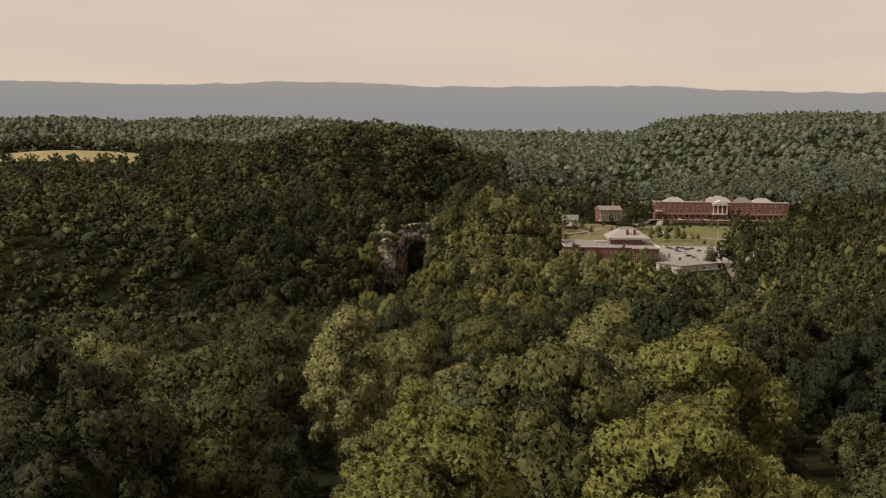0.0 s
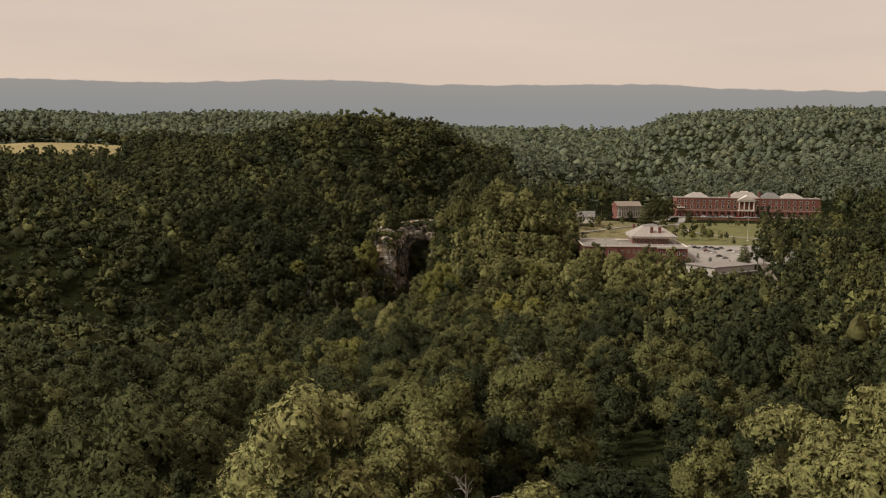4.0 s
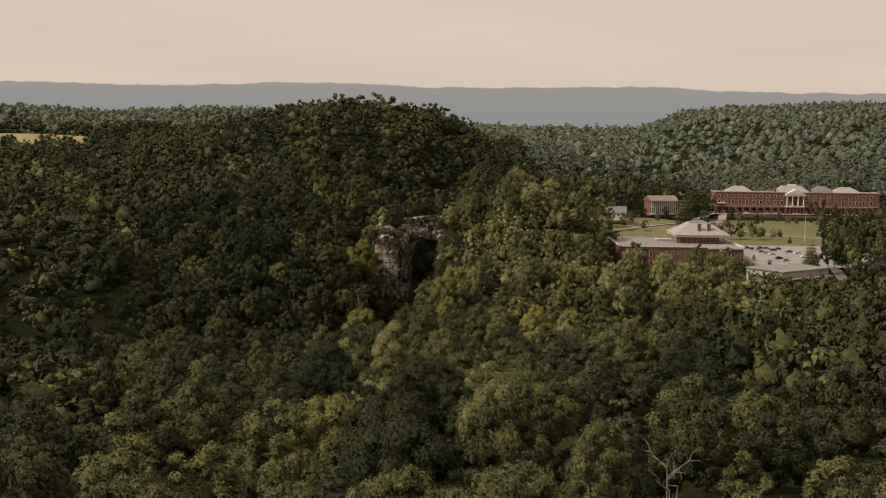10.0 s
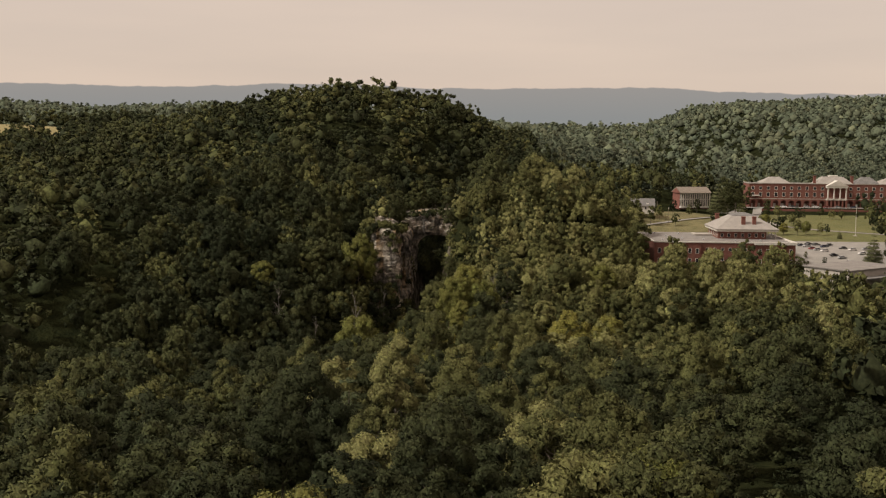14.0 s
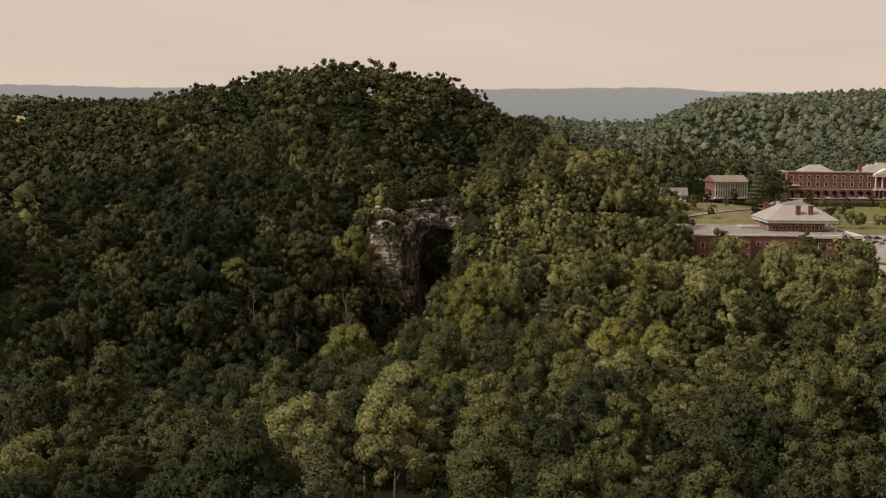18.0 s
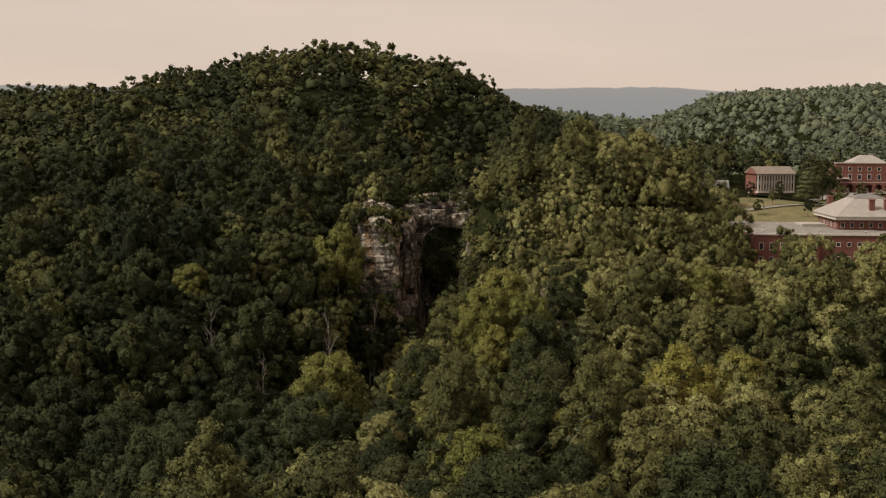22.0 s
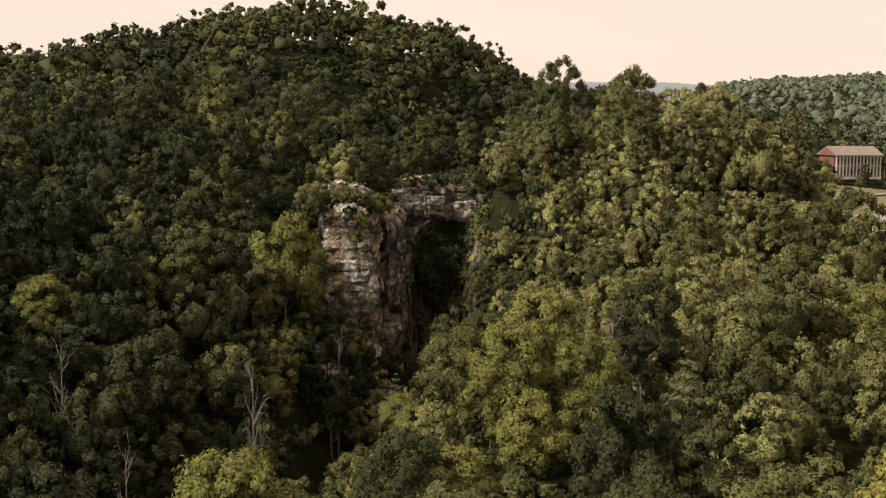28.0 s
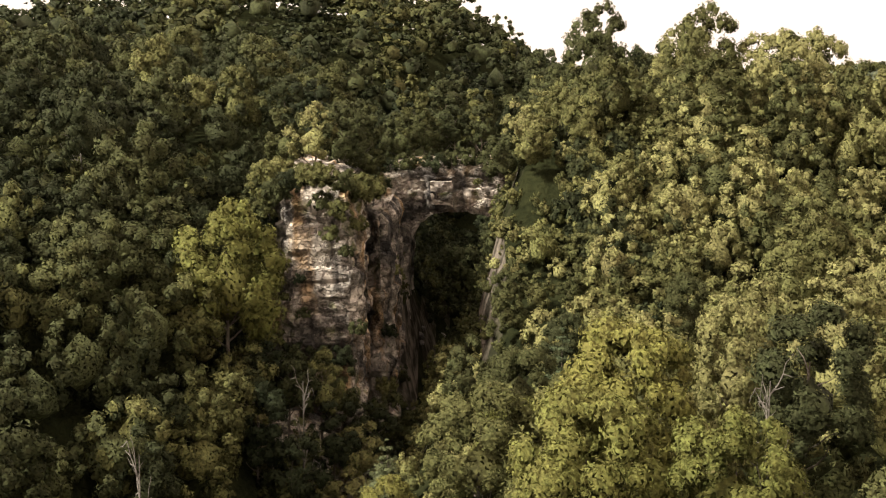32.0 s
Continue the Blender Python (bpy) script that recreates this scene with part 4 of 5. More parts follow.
def build_visitor_house():
    e = tagged(new("brick_hall"), "two-storey red brick hall with flat roof and hipped upper storey", "building")
    e.location = (127, 442 * DEEP, 31.5)
    part("wall", boxes([(-36, 0.0, -2, -13, 56, 12.4), (-13, 1.8, -2, 14, 56, 12.2), (14, 0.6, -2, 34, 50, 12.0)]), m_brick, e)
    part("roof", boxes([(-35.5, 0.5, 12.4, -13.2, 55.5, 12.6), (-13.2, 2.3, 12.2, 13.8, 55.5, 12.5), (13.8, 1.1, 12.0, 33.5, 49.5, 12.3)]), m_grey, e, "weathered grey felt flat roof")
    part("cornice", boxes([(-36.3, -0.3, 12.4, -12.9, 0.5, 12.95), (-36.3, 0.5, 12.4, -35.6, 56.2, 12.95), (-13, 1.5, 12.2, 14, 2.3, 12.8), (13.6, -0.1, 11.6, 34.6, 1.0, 12.9), (33.6, 1.0, 11.6, 34.6, 50.3, 12.9)]), m_white, e, "white cornice")
    tall = window_kind(e, 1.35, 2.3, -33.5, 0.0, 8.4)
    for row, z in ((0, 8.4), (1, 3.4)):
        for i in range(6):
            if row or i:
                window_at(e, tall, -33.5 + 3.75 * i, 0.0, z)
    square = window_kind(e, 1.3, 1.3, -9.5, 1.8, 9.0)
    for z in (9.0, 4.0):
        for i in range(6):
            if z < 9 or i:
                window_at(e, square, -9.5 + 3.8 * i, 1.8, z)
    for z in (8.2, 3.2):
        for i in range(5):
            window_at(e, tall, 16.5 + 3.8 * i, 0.6, z)
    part("door_canopy", boxes([(22, -2.2, 5.0, 27, 0.6, 5.4), (22.2, -2.0, 0, 22.5, -1.7, 5.0), (26.5, -2.0, 0, 26.8, -1.7, 5.0)]), m_white, e, "white flat door canopy")
    # the upper storey
    u = part("upper_storey", boxes([(0.5, 23, 12.4, 25, 47, 16.2)]), m_brick, e)
    part("eaves_board", boxes([(-0.8, 20.8, 16.2, 30.6, 49.2, 17.2)]), m_white, u, "deep white eaves")
    part("roof", hip_roof(-1.2, 20.4, 31, 49.6, 17.2, 6.6, 0.3), m_tan, u, "pale hipped sheet roof")
    part("roof_cap", hip_roof(8.8, 30.4, 21.0, 39.6, 23.7, 1.5, 0.1, 0.15), m_dark, u, "dark hipped roof cap")
    small = window_kind(e, 1.2, 1.7, 2.4, 23, 14.2)
    for i in range(1, 7):
        window_at(e, small, 2.4 + 3.5 * i, 23, 14.2)
    for i in range(5):
        window_at(e, small, 0.5, 26 + 4.4 * i, 14.2, -90)
    for x, y in ((13.4, 24.4), (19.0, 24.6), (4.5, 45.5)):
        c = part("chimney", boxes([(-0.95, -0.7, 16.8, 0.95, 0.7, 23.4), (-1.1, -0.85, 23.4, 1.1, 0.85, 23.8)]), m_brick, e)
        c.location = (x, y, 0)
    for i in range(4):
        c = part("porch_column", rod(bmesh.new(), 0, 0, 12.4, 16.2, 0.3, 0.26, 10), m_white, e)
        c.location = (29.6, 22 + 8.2 * i, 0)
    part("roof_terrace", boxes([(-9, 36, 12.6, 0.5, 46, 13.4), (-9.1, 35.9, 14.2, 0.5, 36.0, 14.3)] + [(-9 + 1.2 * i, 35.9, 13.4, -8.9 + 1.2 * i, 36.0, 14.2) for i in range(8)]), m_stucco, e, "pale railed roof landing")
    for x, y in ((-30, 12), (-25, 30), (-19, 18), (-16, 44), (-9, 14), (-28, 48), (6, 8), (19, 10)):
        c = part("roof_vent", boxes([(-0.4, -0.4, 12.4, 0.4, 0.4, 13.3)], 0.08), m_metal, e)
        c.location = (x, y, 0)
    return e


build_visitor_house()


def build_low_house():
    e = tagged(new("low_flat_house"), "low pale rendered building with a patched grey flat roof", "building")
    e.matrix_basis = pose(171, 416 * DEEP, 27.5, 0, 0, -55)
    part("wall", boxes([(-12, -18, -2, 12, 18, 11.6)]), m_stucco, e)
    part("roof", boxes([(-12.6, -18.6, 11.6, 12.6, 18.6, 12.2)], 0.05), m_grey, e, "patched grey flat roof")
    part("porch", boxes([(12, -16, 8.2, 17, 16, 8.7), (16.6, -15.8, 0, 16.9, -15.5, 8.2), (16.6, 15.5, 0, 16.9, 15.8, 8.2)]), m_dark, e, "dark timber porch")
    src = window_kind(e, 2.0, 1.6, -6, -18, 8.4)
    window_at(e, src, 0, -18, 8.4)
    window_at(e, src, 6, -18, 8.4)
    return e


build_low_house()


def build_guest_house():
    e = tagged(new("guest_house"), "two-storey guest house with white colonnade and brick gable end", "building")
    e.matrix_basis = pose(147, 537 * DEEP, 48.2, 0, 0, 12)
    part("wall", boxes([(-6, 2.2, -2, 14, 14, 8.6)]), m_brick, e)
    b = bmesh.new()
    pr = [(-0.9, 8.6), (15.0, 8.6), (15.0, 8.9), (7.0, 12.4), (-0.9, 8.9)]
    v0, v1 = [b.verts.new((-6.6, q, h)) for q, h in pr], [b.verts.new((14.8, q, h)) for q, h in pr]
    b.faces.new(v0[::-1])
    b.faces.new(v1)
    for i in range(5):
        b.faces.new((v0[i], v0[(i + 1) % 5], v1[(i + 1) % 5], v1[i]))
    part("roof", b, m_shingle, e, "weathered tan shingle gable roof")
    b = bmesh.new()
    g0, g1 = [b.verts.new((-6.7, q, h)) for q, h in ((0, 8.6), (14, 8.6), (7, 11.9))], [b.verts.new((-6.0, q, h)) for q, h in ((0, 8.6), (14, 8.6), (7, 11.9))]
    b.faces.new(g0[::-1])
    b.faces.new(g1)
    for i in range(3):
        b.faces.new((g0[i], g0[(i + 1) % 3], g1[(i + 1) % 3], g1[i]))
    part("gable", b, m_brick, e, "red brick gable end")
    # dark sheet over the brick, put there as the gallery's shade
    part("gallery_back", boxes([(-5.9, 2.05, 0.0, 13.9, 2.19, 8.2)]), m_dark, e, "dark sheet as the shade inside the gallery")
    part("gallery", boxes([(-6, -0.2, 4.2, 14.4, 2.2, 4.5), (-6, -0.2, 8.2, 14.4, 2.2, 8.6), (-6, -0.3, -1, 14.4, 2.2, 0.0), (-6, -0.1, 5.3, 14.4, 0.0, 5.4)]), m_white, e, "white two-storey gallery")
    col = part("column", boxes([(-0.26, -0.26, 0, 0.26, 0.26, 8.2)]), m_white, e)
    col.location = (-5.8, 0, 0)
    for i in range(1, 14):
        share("column", col, e, -5.8 + 1.52 * i)
    src = window_kind(e, 1.1, 2.0, -4, 2.05, 2.0)
    for i in range(6):
        window_at(e, src, -4 + 3.1 * i, 2.05, 6.4)
        if i:
            window_at(e, src, -4 + 3.1 * i, 2.05, 2.0)


build_guest_house()


def build_cottage(x, y, z, turn, wide, deep, high, wall, roof, label):
    e = tagged(new("cottage"), label, "house")
    e.matrix_basis = pose(x, y * DEEP, z, 0, 0, turn)
    part("wall", boxes([(-wide / 2, 0, -2, wide / 2, deep, high)]), wall, e)
    b = bmesh.new()
    o = 0.5
    pr = [(-o, high), (deep + o, high), (deep / 2, high + deep * 0.5)]
    v0 = [b.verts.new((-wide / 2 - o, q, h)) for q, h in pr]
    v1 = [b.verts.new((wide / 2 + o, q, h)) for q, h in pr]
    b.faces.new(v0[::-1])
    b.faces.new(v1)
    for i in range(3):
        b.faces.new((v0[i], v0[(i + 1) % 3], v1[(i + 1) % 3], v1[i]))
    part("roof", b, roof, e)
    src = window_kind(e, 1.0, 1.4, -wide * 0.32, 0, high * 0.55)
    for k in (-0.1, 0.12, 0.34):
        window_at(e, src, wide * k, 0, high * 0.55)
    for k in (-0.2, 0.2):
        d = part("dormer", boxes([(-0.7, 0.6, high + 0.2, 0.7, deep * 0.4, high + 1.7)], 0.1), wall, e)
        d.location.x = wide * k
    return e


build_cottage(110, 517, 48.2, -6, 14, 9, 2.8, m_white, m_dark, "small white cottage with dark dormered roof")
build_cottage(436, 606, 42.5, -10, 24, 12, 5.0, m_white, m_tan, "white house with pale gabled roof among trees")
build_cottage(512, 806, 58, -8, 18, 10, 4.0, m_white, m_grey, "small pale house on the wooded slope")

pole = tagged(new("flagpole"), "tall white metal flagpole on the lawn", "flagpole")
pole.location = (231, 501 * DEEP, float(ground_height(231, 501)) + 0.2)
part("base", boxes([(-0.9, -0.9, -0.3, 0.9, 0.9, 0.5)], 0.1), m_stucco, pole)
part("shaft", rod(bmesh.new(), 0, 0, 0.4, 18, 0.17, 0.09, 10), m_white, pole)
b = bmesh.new()
bmesh.ops.create_icosphere(b, subdivisions=2, radius=0.24, matrix=Matrix.Translation((0, 0, 18.1)))
part("finial", b, m_metal, pole, "round metal finial")


def build_lamp_post(x, y, z):
    e = tagged(new("street_lamp"), "thin pole with a white lamp head", "street lamp", "lamp posts by the road")
    e.location = (x, y * DEEP, z)
    part("pole", rod(bmesh.new(), 0, 0, -0.5, 9.5, 0.14, 0.09, 8), m_oldwood, e)
    part("arm", boxes([(-0.05, -1.2, 9.2, 0.05, 0.0, 9.32)]), m_metal, e)
    part("lamp_head", boxes([(-0.25, -1.7, 9.1, 0.25, -0.9, 9.4)], 0.06), m_white, e)


build_lamp_post(124, 512, float(ground_height(124, 512)))
build_lamp_post(338, 622, float(ground_height(338, 622)))

# ---- parked cars
PAINTS = {"white": (0.70, 0.68, 0.65), "silver": (0.36, 0.36, 0.36), "black": (0.015, 0.015, 0.017), "dark grey": (0.06, 0.062, 0.065), "red": (0.22, 0.02, 0.018), "dark blue": (0.02, 0.03, 0.07)}
cars = {}
for name, col in PAINTS.items():
    m, n_, l_, p_ = node_material("car_paint_" + name.replace(" ", "_"), 0.3, 0.5)
    p_.inputs["Base Color"].default_value = (*col, 1)
    p_.inputs["Coat Weight"].default_value = 0.6
    cars[name] = m


def car_profile(b, outline, half, inset):
    v0 = [b.verts.new((x, -half + (inset if z > 0.9 else 0), z)) for x, z in outline]
    v1 = [b.verts.new((x, half - (inset if z > 0.9 else 0), z)) for x, z in outline]
    b.faces.new(v0)
    b.faces.new(v1[::-1])
    for i in range(len(outline)):
        j = (i + 1) % len(outline)
        b.faces.new((v0[j], v0[i], v1[i], v1[j]))
    return b


def build_car(colour):
    e = tagged(new("parked_car"), f"{colour} saloon car parked on the asphalt lot", "car", "parked cars")
    part("body", car_profile(bmesh.new(), [(-2.25, 0.3), (2.2, 0.3), (2.25, 0.68), (1.95, 0.82), (0.95, 0.9), (-1.6, 0.9), (-2.2, 0.86)], 0.88, 0.05), cars[colour], e)
    part("windows", car_profile(bmesh.new(), [(-1.65, 0.905), (0.95, 0.905), (0.3, 1.36), (-1.15, 1.38)], 0.82, 0.1), m_glass, e, "dark car windows")
    part("roof_panel", car_profile(bmesh.new(), [(-1.1, 1.385), (0.28, 1.365), (0.2, 1.44), (-1.0, 1.46)], 0.7, 0.06), cars[colour], e)
    wh = None
    for x, y in ((-1.4, -0.8), (1.35, -0.8), (-1.4, 0.8), (1.35, 0.8)):
        if wh is None:
            b = bmesh.new()
            bmesh.ops.create_cone(b, cap_ends=True, segments=14, radius1=0.33, radius2=0.33, depth=0.22, matrix=Matrix.Rotation(math.pi / 2, 4, "X"))
            wh = part("wheel", b, m_tyre, e)
            b = bmesh.new()
            bmesh.ops.create_cone(b, cap_ends=True, segments=10, radius1=0.19, radius2=0.19, depth=0.26, matrix=Matrix.Rotation(math.pi / 2, 4, "X"))
            rim = part("rim", b, m_metal, wh)
            wh.location = (x, y, 0.33)
        else:
            share("rim", rim, share("wheel", wh, e, x, y, 0.33))
    return e


car_src = {c: build_car(c) for c in PAINTS}
CARS = [(180.7, 481.8, 18, "white"),
        (180.2, 475.5, 18, "black"),
        (182.3, 473.3, 22, "dark grey"),
        (184.5, 471.8, 198, "silver"),
        (183.7, 465.1, 15, "red"),
        (184.9, 462.5, 15, "silver"),
        (186.5, 459.5, 198, "white"),
        (188.8, 477.1, 22, "black"),
        (192.0, 475.6, 18, "dark grey"),
        (193.4, 470.6, 18, "dark blue"),
        (197.9, 474.2, 198, "black"),
        (200.8, 466.6, 198, "black"),
        (203.6, 463.0, 198, "white"),
        (187.8, 453.9, 18, "black"),
        (190.8, 452.0, 18, "silver"),
        (192.5, 448.6, 18, "white"),
        (203.6, 455.7, 198, "white"),
        (211.8, 464.5, 15, "silver"),
        (225.0, 566.0, 180, "white"),
        (232.0, 566.0, 0, "dark grey"),
        (241.0, 566.0, 180, "silver"),
        (248.0, 566.0, 0, "white"),
        (255.0, 566.0, 180, "red"),
        (263.0, 566.0, 0, "silver"),
        (274.0, 566.0, 180, "dark blue")]
for x, y, turn, colour in CARS:
    copy_thing(car_src[colour], pose(x, y * DEEP, float(ground_height(x, y)) + (0.34 if y < 500 else 0.52), 0, 0, turn))
for some in car_src.values():
    for o in (*some.children_recursive, some):
        bpy.data.objects.remove(o)


def place_matrix(x, y, z, turn, k, kz=None):
    return Matrix.LocRotScale((x, y * DEEP, z), Euler((0, 0, turn)), (k, k, kz or k))


def in_view(x, y):
    """Within the wedge of land that the flight looks over."""
    return abs(x + 10) < 0.39 * y * DEEP + 40


def closed_ground(x, y, s):
    """No trees here: the bed of the gorge by the bridge, the rock, the houses and their yards, the meadow."""
    if abs(s) < 8 and 400 < y < 512:
        return True
    for x0, x1, y0, y1 in ((-50, -28, 420, 452), (-44, -28, 440, 474), (-30, 3, 452, 506), (86, 167, 434, 478), (160, 224, 428, 488), (172, 250, 484, 592), (250, 342, 540, 592), (92, 178, 476, 556), (-564, -336, 650, 756), (420, 452, 590, 616), (498, 528, 786, 816)):
        if x0 < x < x1 and y0 < y < y1:
            return True
    return math.hypot(x - 171, y - 416) < 19 or (176 < x < 216 and 336 < y < 440 and abs(x - (186 + 0.28 * abs(y - 372))) < 6)


def tree_size(x, y):
    """Trees stand lower below the houses and on the rock."""
    return 1 - 0.33 * hump(x, y, 150, 415, 85, 26) - 0.25 * hump(x, y, -25, 480, 30, 30) - 0.4 * hump(x, y, -10, 430, 24, 30) - 0.4 * hump(x, y, -440, 625, 110, 35) - 0.3 * hump(x, y, 168, 398, 26, 18) - 0.45 * hump(x, y, 295, 508, 62, 45) - 0.38 * hump(x, y, -34, 404, 13, 20)


rt = np.random.RandomState(11)
strip, mid, far, far_off = [], [], [], []
for gy in np.arange(14, 780, 7.0):
    for gx in np.arange(-640, 660, 13.6):
        x, y = gx + rt.uniform(-5.5, 5.5), gy + rt.uniform(-2.6, 2.6)
        if not in_view(x, y):
            continue
        s = float(axis_distance(np.array(x), np.array(y)))
        if closed_ground(x, y, s) or (y < 38 and abs(x + 12) < 46):
            continue
        if 36 < y < 414 and abs(x + 12) < (46 if y < 110 else 27) and s < 0:
            strip.append((x, y))
        else:
            mid.append((x, y))
for gy in np.arange(780, 1650, 15.0):
    for gx in np.arange(-1400, 1500, 19.0):
        x, y = gx + rt.uniform(-8, 8), gy + rt.uniform(-7, 7)
        if in_view(x, y) and not closed_ground(x, y, 99.0):
            far.append((x, y))
for gy in np.arange(1650, 2300, 32.0):
    for gx in np.arange(-2200, 2300, 34.0):
        x, y = gx + rt.uniform(-15, 15), gy + rt.uniform(-15, 15)
        if in_view(x, y):
            far_off.append((x, y))

# trees that the flight passes nearest, each on its own
kinds, pales, yard_kinds = [], [], []
for n in range(6):
    h, w = 21.5 + 1.6 * (n % 3), (5.0, 6.4, 5.5, 6.8, 4.8, 6.0)[n]
    kinds.append(make_tree("broadleaf_tree", crown_mesh("crown", "broad", 40 + n, 8600, 0.36, h, w), trunk_mesh("trunk", 60 + n, h, 7, w * 0.8), m_broad, "broad-crowned deciduous tree in full green summer leaf", "tree"))
    yard_kinds.append(make_tree("yard_tree", crown_mesh("crown", "broad", 40 + n, 2100, 0.6, h, w, 14, 4), trunk_mesh("trunk", 60 + n, h, 7, w * 0.8), m_broad, "leafy green deciduous tree beside the houses or the rock", "tree", "trees by the houses and the rock"))
for n in range(2):
    pales.append(make_tree("broadleaf_tree", crown_mesh("crown", "broad", 80 + n, 8600, 0.36, 20, 6.2), trunk_mesh("trunk", 84 + n, 20, 7, 5.4), m_pale, "pale yellow-green deciduous tree with a rounded crown", "tree"))
pines = [make_tree("pine_tree", crown_mesh("crown", "pine", 90 + n, 5000, 0.45, 21, 4.8), trunk_mesh("trunk", 93 + n, 23, 4, 2.4), m_needle, "soft grey-green pine with tiered branches", "tree") for n in range(2)]
deads = [make_tree("dead_tree", None, trunk_mesh("trunk", 97 + n, 16, 14, 5.0, True), None, "bare bleached dead tree with leafless branches", "tree") for n in range(2)]
# trees that stand out in the foreground: x, y, size, kind, which
HEROES = [(29, 64, 1.35, "pale", 0), (18, 43, 1.15, "pale", 0), (0, 42, 1.12, "pale", 1), (-18, 45, 1.08, "broad", 2), (-2, 73, 0.98, "pale", 1), (-48, 84, 1.15, "broad", 3), (-27, 43, 1.22, "broad", 1), (-20, 90, 0.95, "pine", 0), (61, 86, 1.1, "broad", 3),
          (-60, 424, 0.9, "broad", 0)]
# trees that stand out on the sides of the gorge: x, y, height of the top, kind, which
TOPS = [(31, 354, 36.7, "pale", 1), (46, 361, 33.5, "pale", 0), (51, 388, 46, "pale", 0), (-44, 362, 32.5, "pale", 0), (0.5, 392, 42.5, "pine", 1), (15.6, 375.5, 40, "pine", 0), (2.5, 377, 41, "pale", 1), (-8, 318, 38, "pine", 0), (-52, 417, 50.5, "pale", 1), (-89, 397, 43.5, "pale", 0),
        (-49, 385, 33, "dead", 0), (-80, 387, 35, "dead", 1), (-80, 430, 62, "dead", 0), (-40, 413, 27, "dead", 1), (6, 379, 43, "dead", 1), (-62, 372, 27, "dead", 1)]
TALL = {"pale": 19.6, "pine": 20.8, "dead": 15.6}
HEROES += [(x, y, (top - float(ground_height(x, y))) / TALL[kind], kind, n) for x, y, top, kind, n in TOPS]
ON_ROCK = [(-58, 413, 1.0, 14), (-52, 411, 0.95, 9), (-46, 412, 0.9, 10), (-41, 411, 0.75, 6), (-49, 418, 0.85, 17), (-43.5, 418, 0.75, 16), (-38.5, 419.5, 0.65, 16), (-55, 420, 1.0, 15), (-36, 414, 0.6, 2), (-52, 425, 0.9, 18), (-57, 428, 1.05, 26), (-60, 436, 1.0, 36), (-55, 436, 0.8, 44),
           (-48.5, 437, 0.8, 51), (-43, 435, 0.75, 52), (-38, 434.5, 0.7, 51), (-46, 445, 0.95, 52), (-39, 444, 0.9, 51), (-52, 450, 1.0, 52), (-44, 455, 1.0, 51), (-36.5, 455, 0.8, 47), (-38, 464, 0.9, 47),
           (-31, 474, 0.8, 49), (-25, 475, 0.75, 51), (-18, 476, 0.8, 52), (-11, 475.5, 0.75, 52), (-4, 475, 0.8, 51), (3, 474, 0.85, 49), (10, 471, 0.9, 46), (-28, 484, 1.0, 50), (-20, 486, 1.0, 51), (-12, 485, 1.05, 51), (-3, 485, 1.0, 51), (5, 482, 1.0, 49),
           (14, 466, 0.9, 42), (9, 461, 0.7, 33), (16, 457, 0.8, 33), (22, 463, 0.9, 38), (5, 456, 0.55, 16), (10, 452, 0.65, 18), (15, 449, 0.8, 20), (2, 452, 0.5, 6), (5, 447, 0.6, 8), (0, 458, 0.4, 3), (3.5, 461, 0.45, 26), (-36.5, 418, 0.8, 8), (-33.5, 421, 0.7, 5), (-52, 431, 0.6, 43), (-52.5, 428, 0.6, 35), (-51.5, 426, 0.5, 30),  (-36.5, 423, 0.6, 15), (-31.5, 427, 0.75, 3), (-29.8, 434, 0.75, 1), (-27, 439, 0.55, 0), (-33, 415, 0.7, 1), (-34, 425, 0.5, 10), (9, 466, 0.6, 41), (12, 461, 0.65, 37), (7, 463, 0.5, 35), (14, 459, 0.7, 31), (20, 456, 0.8, 30), (27, 452, 0.9, 27), (20, 449, 0.85, 20), (12, 447, 0.7, 14), (26, 445, 0.9, 20)]
# shrubs that hang over the brows and grow on the ledges: x, y, foot, size
LEDGE = [(-49.5 + 1.55 * n, 430.5 - 0.24 * n + 0.7 * (n % 2), 51.2 + 1.6 * math.sin(n * 2.1), 0.75 + 0.3 * math.sin(n * 1.7)) for n in range(11)]
LEDGE += [(-36 + 2.3 * n, 470.2 + 0.5 * (n % 3), 47.5 + 4 * math.sin(0.18 * n + 0.25) + 0.8 * math.sin(n * 2.9), 0.85 + 0.3 * math.sin(n * 2.3)) for n in range(25)]
LEDGE += [(-33.2, 432 + 2.2 * n, 50.5 - 0.35 * n, 0.8 + 0.2 * math.sin(n)) for n in range(10)]
